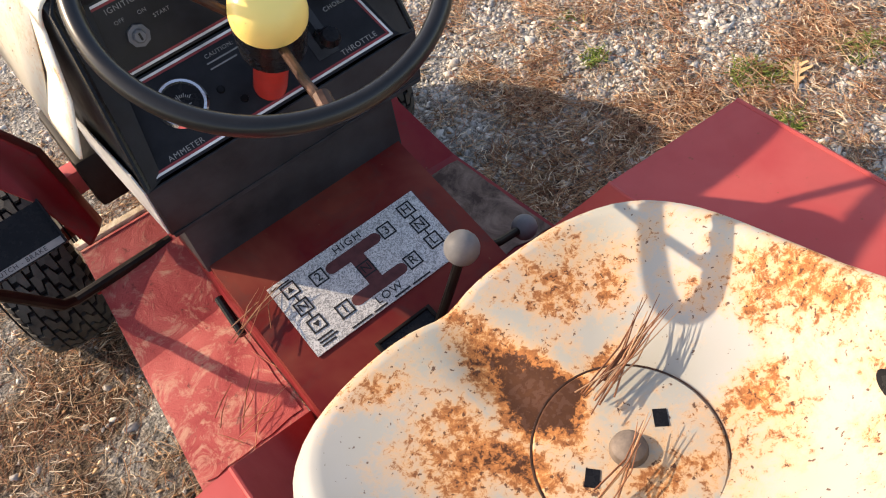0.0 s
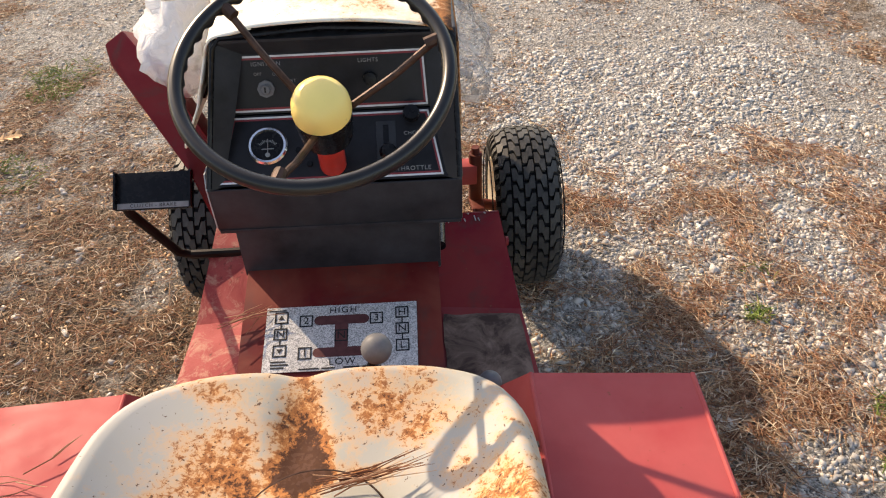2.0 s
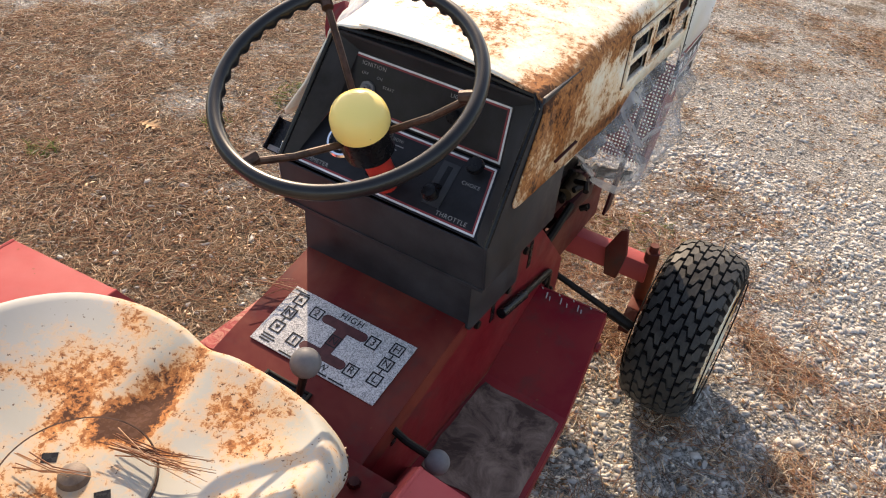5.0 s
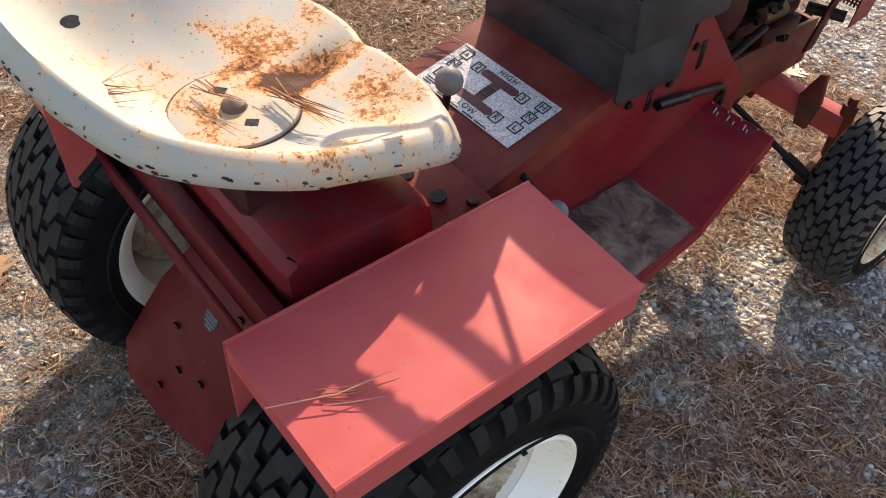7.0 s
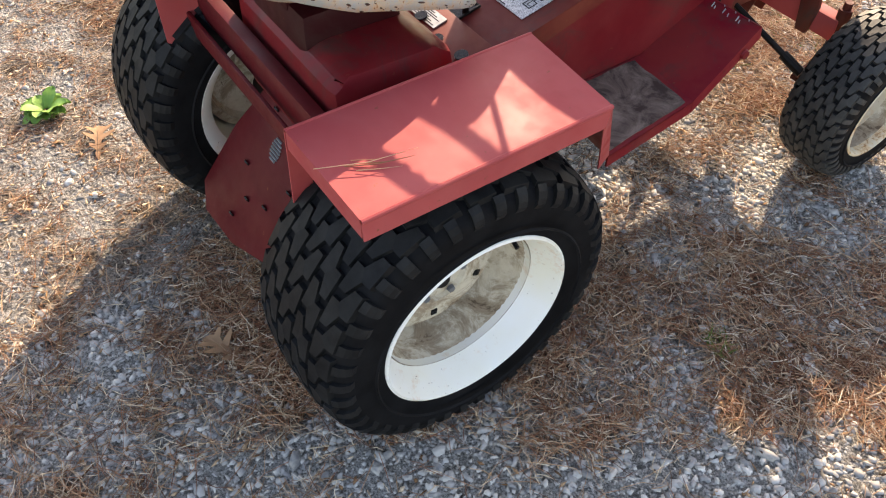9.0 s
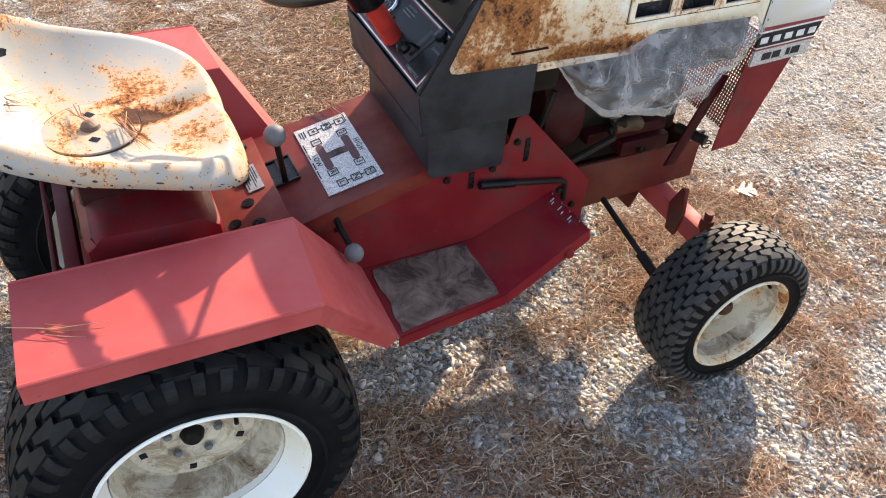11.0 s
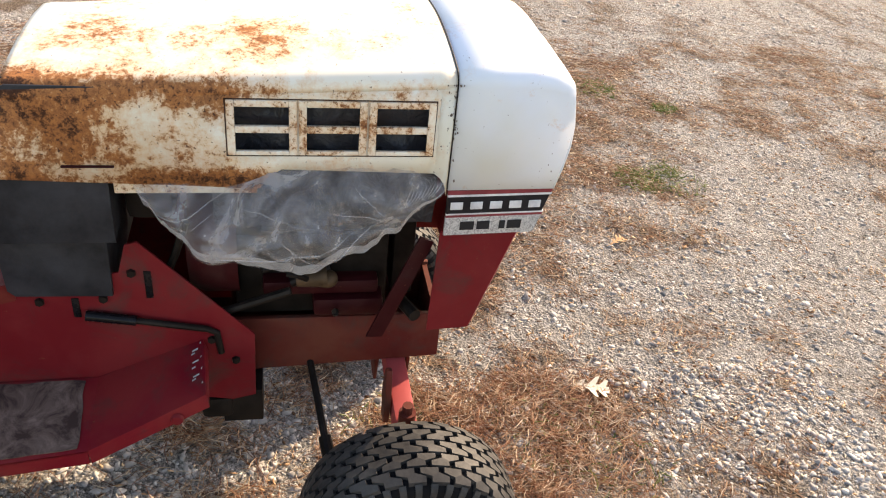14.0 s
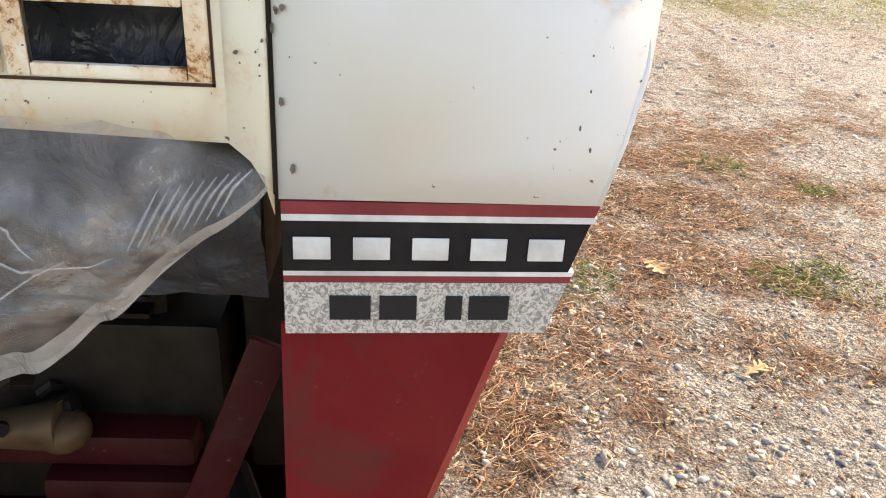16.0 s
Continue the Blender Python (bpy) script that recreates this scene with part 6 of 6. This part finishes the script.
def build_bag():
    """Clear plastic film hanging out below the hood."""
    root = thing("plastic_bag", "crumpled clear plastic bag draped over the engine", "bag")
    bm = bmesh.new()
    top = [(0.745, 0.800), (0.80, 0.797), (0.87, 0.797), (0.94, 0.817), (0.97, 0.824), (1.08, 0.824), (1.17, 0.822), (1.222, 0.797)]
    bot = [(0.750, 0.790), (0.797, 0.722), (0.839, 0.688), (0.949, 0.664), (1.030, 0.645), (1.105, 0.688), (1.165, 0.742), (1.224, 0.788)]
    nu, nv = 96, 40
    def at(L, f):
        f *= len(L) - 1
        i = min(int(f), len(L) - 2)
        return [a + (b - a) * (f - i) for a, b in zip(L[i], L[i + 1])]
    rows = []
    for j in range(nv + 1):
        v = j / nv
        row = []
        for i in range(nu + 1):
            u = i / nu
            (ya, za), (yb, zb) = at(top, u), at(bot, u)
            y, z = ya + (yb - ya) * v, za + (zb - za) * v
            bulge = 0.085 * math.sin(math.pi * min(1, v * 0.8 + 0.02)) * math.sin(math.pi * u) ** 0.42
            fold = 0.006 * math.sin(9 * u + 5 * v) * v + crumple(0.2, y, z, 0.020) + crease(y, z) * min(1.0, 4 * v)
            row.append(bm.verts.new((0.180 + bulge + fold, y + crumple(0.7, y, z, 0.004), z + 0.2 * crumple(0.9, y, z))))
        rows.append(row)
    for A, B in zip(rows, rows[1:]):
        for i in range(nu):
            bm.faces.new((A[i], A[i + 1], B[i + 1], B[i]))
    bmesh.ops.triangulate(bm, faces=bm.faces)
    grid = [[v.co.copy() for v in row] for row in rows]
    part("film", bm, M_FILM, root, smooth=40)
    # highlights along the creases, laid on as thin pale tubes
    for ua, va, ub, vb in ((0.10, 0.55, 0.34, 0.12), (0.14, 0.80, 0.30, 0.30), (0.25, 0.90, 0.55, 0.62), (0.40, 0.75, 0.72, 0.55), (0.55, 0.88, 0.80, 0.50), (0.62, 0.30, 0.84, 0.62),
                           (0.36, 0.25, 0.62, 0.40), (0.70, 0.12, 0.78, 0.45), (0.47, 0.50, 0.60, 0.86)):
        bm = bmesh.new()
        path = []
        for k in range(9):
            q = k / 8
            i = int(nu * (ua + (ub - ua) * q))
            j = int(nv * (va + (vb - va) * q))
            path.append(grid[min(nv, max(0, j))][min(nu, max(0, i))] + Vector((0.0012, 0, 0)))
        tube(bm, path, [0.0002 + 0.0006 * math.sin(math.pi * k / 8) for k in range(9)], 6)
        part("fold", bm, M_CREASE, root, "crease in the film with its highlight as a pale line")
    bm = bmesh.new()
    pts = []
    for i in range(nu + 1):
        (yb, zb) = at(bot, i / nu)
        u = i / nu
        pts.append((0.182 + 0.085 * math.sin(math.pi * 0.82) * math.sin(math.pi * u) ** 0.42 + crumple(0.2, yb, zb, 0.020) + crease(yb, zb), yb, zb))
    a = [bm.verts.new(p) for p in pts]
    b = [bm.verts.new((x + 0.003, y, z + 0.004 + 0.015 * math.sin(math.pi * i / nu))) for i, (x, y, z) in enumerate(pts)]
    for i in range(nu):
        bm.faces.new((a[i], a[i + 1], b[i + 1], b[i]))
    part("hem", bm, M_HEM, root, "doubled pale hem of the film", smooth=180)
    # bright streaks on the stretched folds, also pale tubes for highlights
    for i in range(9):
        bm = bmesh.new()
        y, z = 1.160 + 0.0062 * i, 0.772 + 0.0028 * i
        tube(bm, [(0.213, y - 0.010, z - 0.016), (0.216, y, z + 0.002), (0.206, y + 0.008, z + 0.018 - 0.0012 * i)], [0.0003, 0.0010, 0.0003], 6)
        part("fold", bm, M_CREASE, root, "stretched fold in the film with its highlight as a pale line")
    # inner sheet behind the louvres and over the far side, coloured as the bay's shade
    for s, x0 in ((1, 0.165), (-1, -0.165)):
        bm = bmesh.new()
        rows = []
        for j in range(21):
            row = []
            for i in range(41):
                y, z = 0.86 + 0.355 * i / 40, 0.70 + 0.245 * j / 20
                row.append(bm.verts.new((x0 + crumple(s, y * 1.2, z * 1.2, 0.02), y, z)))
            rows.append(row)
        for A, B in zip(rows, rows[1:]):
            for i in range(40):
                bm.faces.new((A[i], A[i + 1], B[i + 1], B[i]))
        part("inner_sheet", bm, M_BAYFILM, root, "crumpled sheet behind the louvres, bay shade in its colour", smooth=180)
    bag2 = thing("plastic_bag", "cloudy white plastic bag hanging over the red guard", "bag")
    bm = bmesh.new()
    rows = []
    for j in range(17):
        row = []
        for i in range(25):
            a = math.pi * 2 * i / 24
            v = j / 16
            r = 0.075 * math.sin(math.pi * (0.08 + 0.84 * v)) ** 0.7
            x, y, z = -0.285 + 0.95 * r * math.cos(a), 0.93 + 1.7 * r * math.sin(a), 0.70 + 0.19 * v
            row.append(bm.verts.new((x + crumple(x, y, z, 0.03), y + crumple(y, z, x, 0.03), z)))
        rows.append(row)
    for A, B in zip(rows, rows[1:]):
        for i in range(24):
            bm.faces.new((A[i], A[i + 1], B[i + 1], B[i]))
    part("film", bm, M_CLOUDY, bag2, smooth=180)


def needle_bundle(name, label, places, length):
    V, F = blades(rng, places, length, 0.0008, 0.10, 0.10)
    tagged(new(name, raw_mesh(name, V, F, M_NEEDLE)), label, "pine needles", "loose pine needles", "stuff")


def build_needles():
    def spray(cx, cy, z, ang, n, spread, jitter):
        return [(cx + rng.normal(0, jitter), cy + rng.normal(0, jitter), z + rng.uniform(0, 0.006), ang + rng.normal(0, spread)) for _ in range(n)]
    needle_bundle("pine_needles", "brown pine needle bundle lying on the seat", spray(0.068, 0.022, 0.724, 0.22, 18, 0.10, 0.005), 0.11)
    needle_bundle("pine_needles", "brown pine needle bundle lying on the seat", spray(-0.005, -0.052, 0.722, 0.25, 6, 0.14, 0.005), 0.08)
    needle_bundle("pine_needles", "brown pine needle bundle at the back of the seat", spray(-0.07, -0.165, 0.735, 1.0, 14, 0.35, 0.014), 0.10)
    needle_bundle("pine_needles", "tan pine needle bundle on the fender", spray(0.395, -0.125, 0.634, 1.15, 5, 0.07, 0.006), 0.115)
    needle_bundle("pine_needles", "tan pine needles on the shift label", spray(-0.135, 0.435, 0.568, 0.5, 9, 0.25, 0.008), 0.075)
    needle_bundle("pine_needles", "brown pine needles on the footplate", spray(-0.22, 0.45, 0.368, 1.0, 10, 0.9, 0.03), 0.09)
    needle_bundle("pine_needles", "brown pine needles on the far fender", spray(-0.36, 0.12, 0.636, 0.3, 6, 0.5, 0.02), 0.07)


M_SPOKE = plain("rusty_dark_spoke", (0.055, 0.030, 0.022), 0.4, 0.3, 0.6, 60, 0.2)
_k = Mat("dark_brown_leaf", 0.7)
_k.colour(_k.mix(_k.noise(30, 5), (0.20, 0.11, 0.06), (0.34, 0.20, 0.11)))
M_CHIPLEAF = _k.m
M_GREYBOLT = plain("rusty_grey_bolt", (0.15, 0.12, 0.10), 0.6, 0.2, 0.4, 60, 0.3)
# film colour near black: holds the shade of the engine bay
_k = Mat("film_in_bay_shade", 0.2)
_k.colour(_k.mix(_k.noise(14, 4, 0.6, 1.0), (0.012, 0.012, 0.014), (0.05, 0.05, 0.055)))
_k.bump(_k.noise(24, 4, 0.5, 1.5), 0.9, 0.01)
M_BAYFILM = _k.m
_k = Mat("cloudy_film", 0.25)
_k.colour((0.75, 0.76, 0.78))
_k.b.inputs["Alpha"].default_value = 0.58
_k.bump(_k.noise(30, 4, 0.5, 1.5), 0.9, 0.01)
M_CLOUDY = _k.m
_k = Mat("doubled_film", 0.2)
_k.colour((0.66, 0.65, 0.64))
_k.b.inputs["Alpha"].default_value = 0.45
_k.bump(_k.noise(40, 4, 0.5, 1.5), 0.8, 0.006)
M_HEM = _k.m
_k = Mat("crease_highlight", 0.2)
_k.colour((0.66, 0.65, 0.64))
_k.b.inputs["Alpha"].default_value = 0.26
M_CREASE = _k.m

build_ground()
build_frame()
build_fenders()
build_footplates()
build_wheels()
build_front_axle()
build_hood()
build_nose()
build_console()
build_steering()
build_seat()
build_controls()
build_label()
build_engine()
build_bag()
build_needles()
for mat, label, x, y, rz, size in ((M_PALELEAF, "bleached tan oak leaf lying on the gravel", -0.13, 1.73, 70, 0.115),
                                   (M_CHIPLEAF, "brown oak leaf in the shade behind the tractor", 0.095, -0.33, 200, 0.115),
                                   (M_CHIPLEAF, "tan curled oak leaf on the gravel", -0.66, -0.33, 160, 0.12),
                                   (M_LEAF, "orange-brown oak leaf on the gravel", 1.20, 0.55, 40, 0.10),
                                   (M_LEAF, "brown oak leaf on the pine needles", -1.26, 1.95, 20, 0.10),
                                   (M_LEAF, "curled brown oak leaf on the gravel", -0.80, 2.05, 120, 0.07),
                                   (M_LEAF, "pale brown oak leaf on the pine needles", -1.45, 1.25, 10, 0.09),
                                   (M_LEAF, "brown oak leaf on the pine needles", -1.1, 0.35, 80, 0.10)):
    oak_leaf("oak_leaf", mat, label, pose(x, y, ground_z(x, y) + 0.006, 4, -3, rz), size)


def green_weed(x, y):
    root = thing("weed", "bright green leafy weed growing beside the gravel", "plant", "", pose(x, y, ground_z(x, y)))
    for i in range(26):
        a, L = i * 2.4, 0.035 + 0.03 * rng.random()
        up = 0.25 + 0.9 * (1 - i / 26)
        bm = bmesh.new()
        rows = []
        for k in range(7):
            f = k / 6
            w = 0.018 * math.sin(math.pi * min(1, 0.1 + 0.9 * f)) ** 0.7 * (1 + 0.12 * math.sin(k * 3))
            r = 0.008 + L * f
            z = 0.012 + L * up * f - 0.03 * f * f * L / 0.05
            rows.append([bm.verts.new((r * math.cos(a) - s * w * math.sin(a), r * math.sin(a) + s * w * math.cos(a), z + abs(s) * 0.006)) for s in (-1, 0, 1)])
        for A, B in zip(rows, rows[1:]):
            for k in range(2):
                bm.faces.new((A[k], A[k + 1], B[k + 1], B[k]))
        part("leaf", bm, M_WEED, root, smooth=60)


_k = Mat("weed_leaf", 0.5)
_k.colour(_k.mix(_k.noise(40, 4), (0.09, 0.20, 0.03), (0.22, 0.36, 0.08)))
M_WEED = _k.m
green_weed(-0.86, -0.40)
build_stones(rng, 62000)
build_litter(rng)
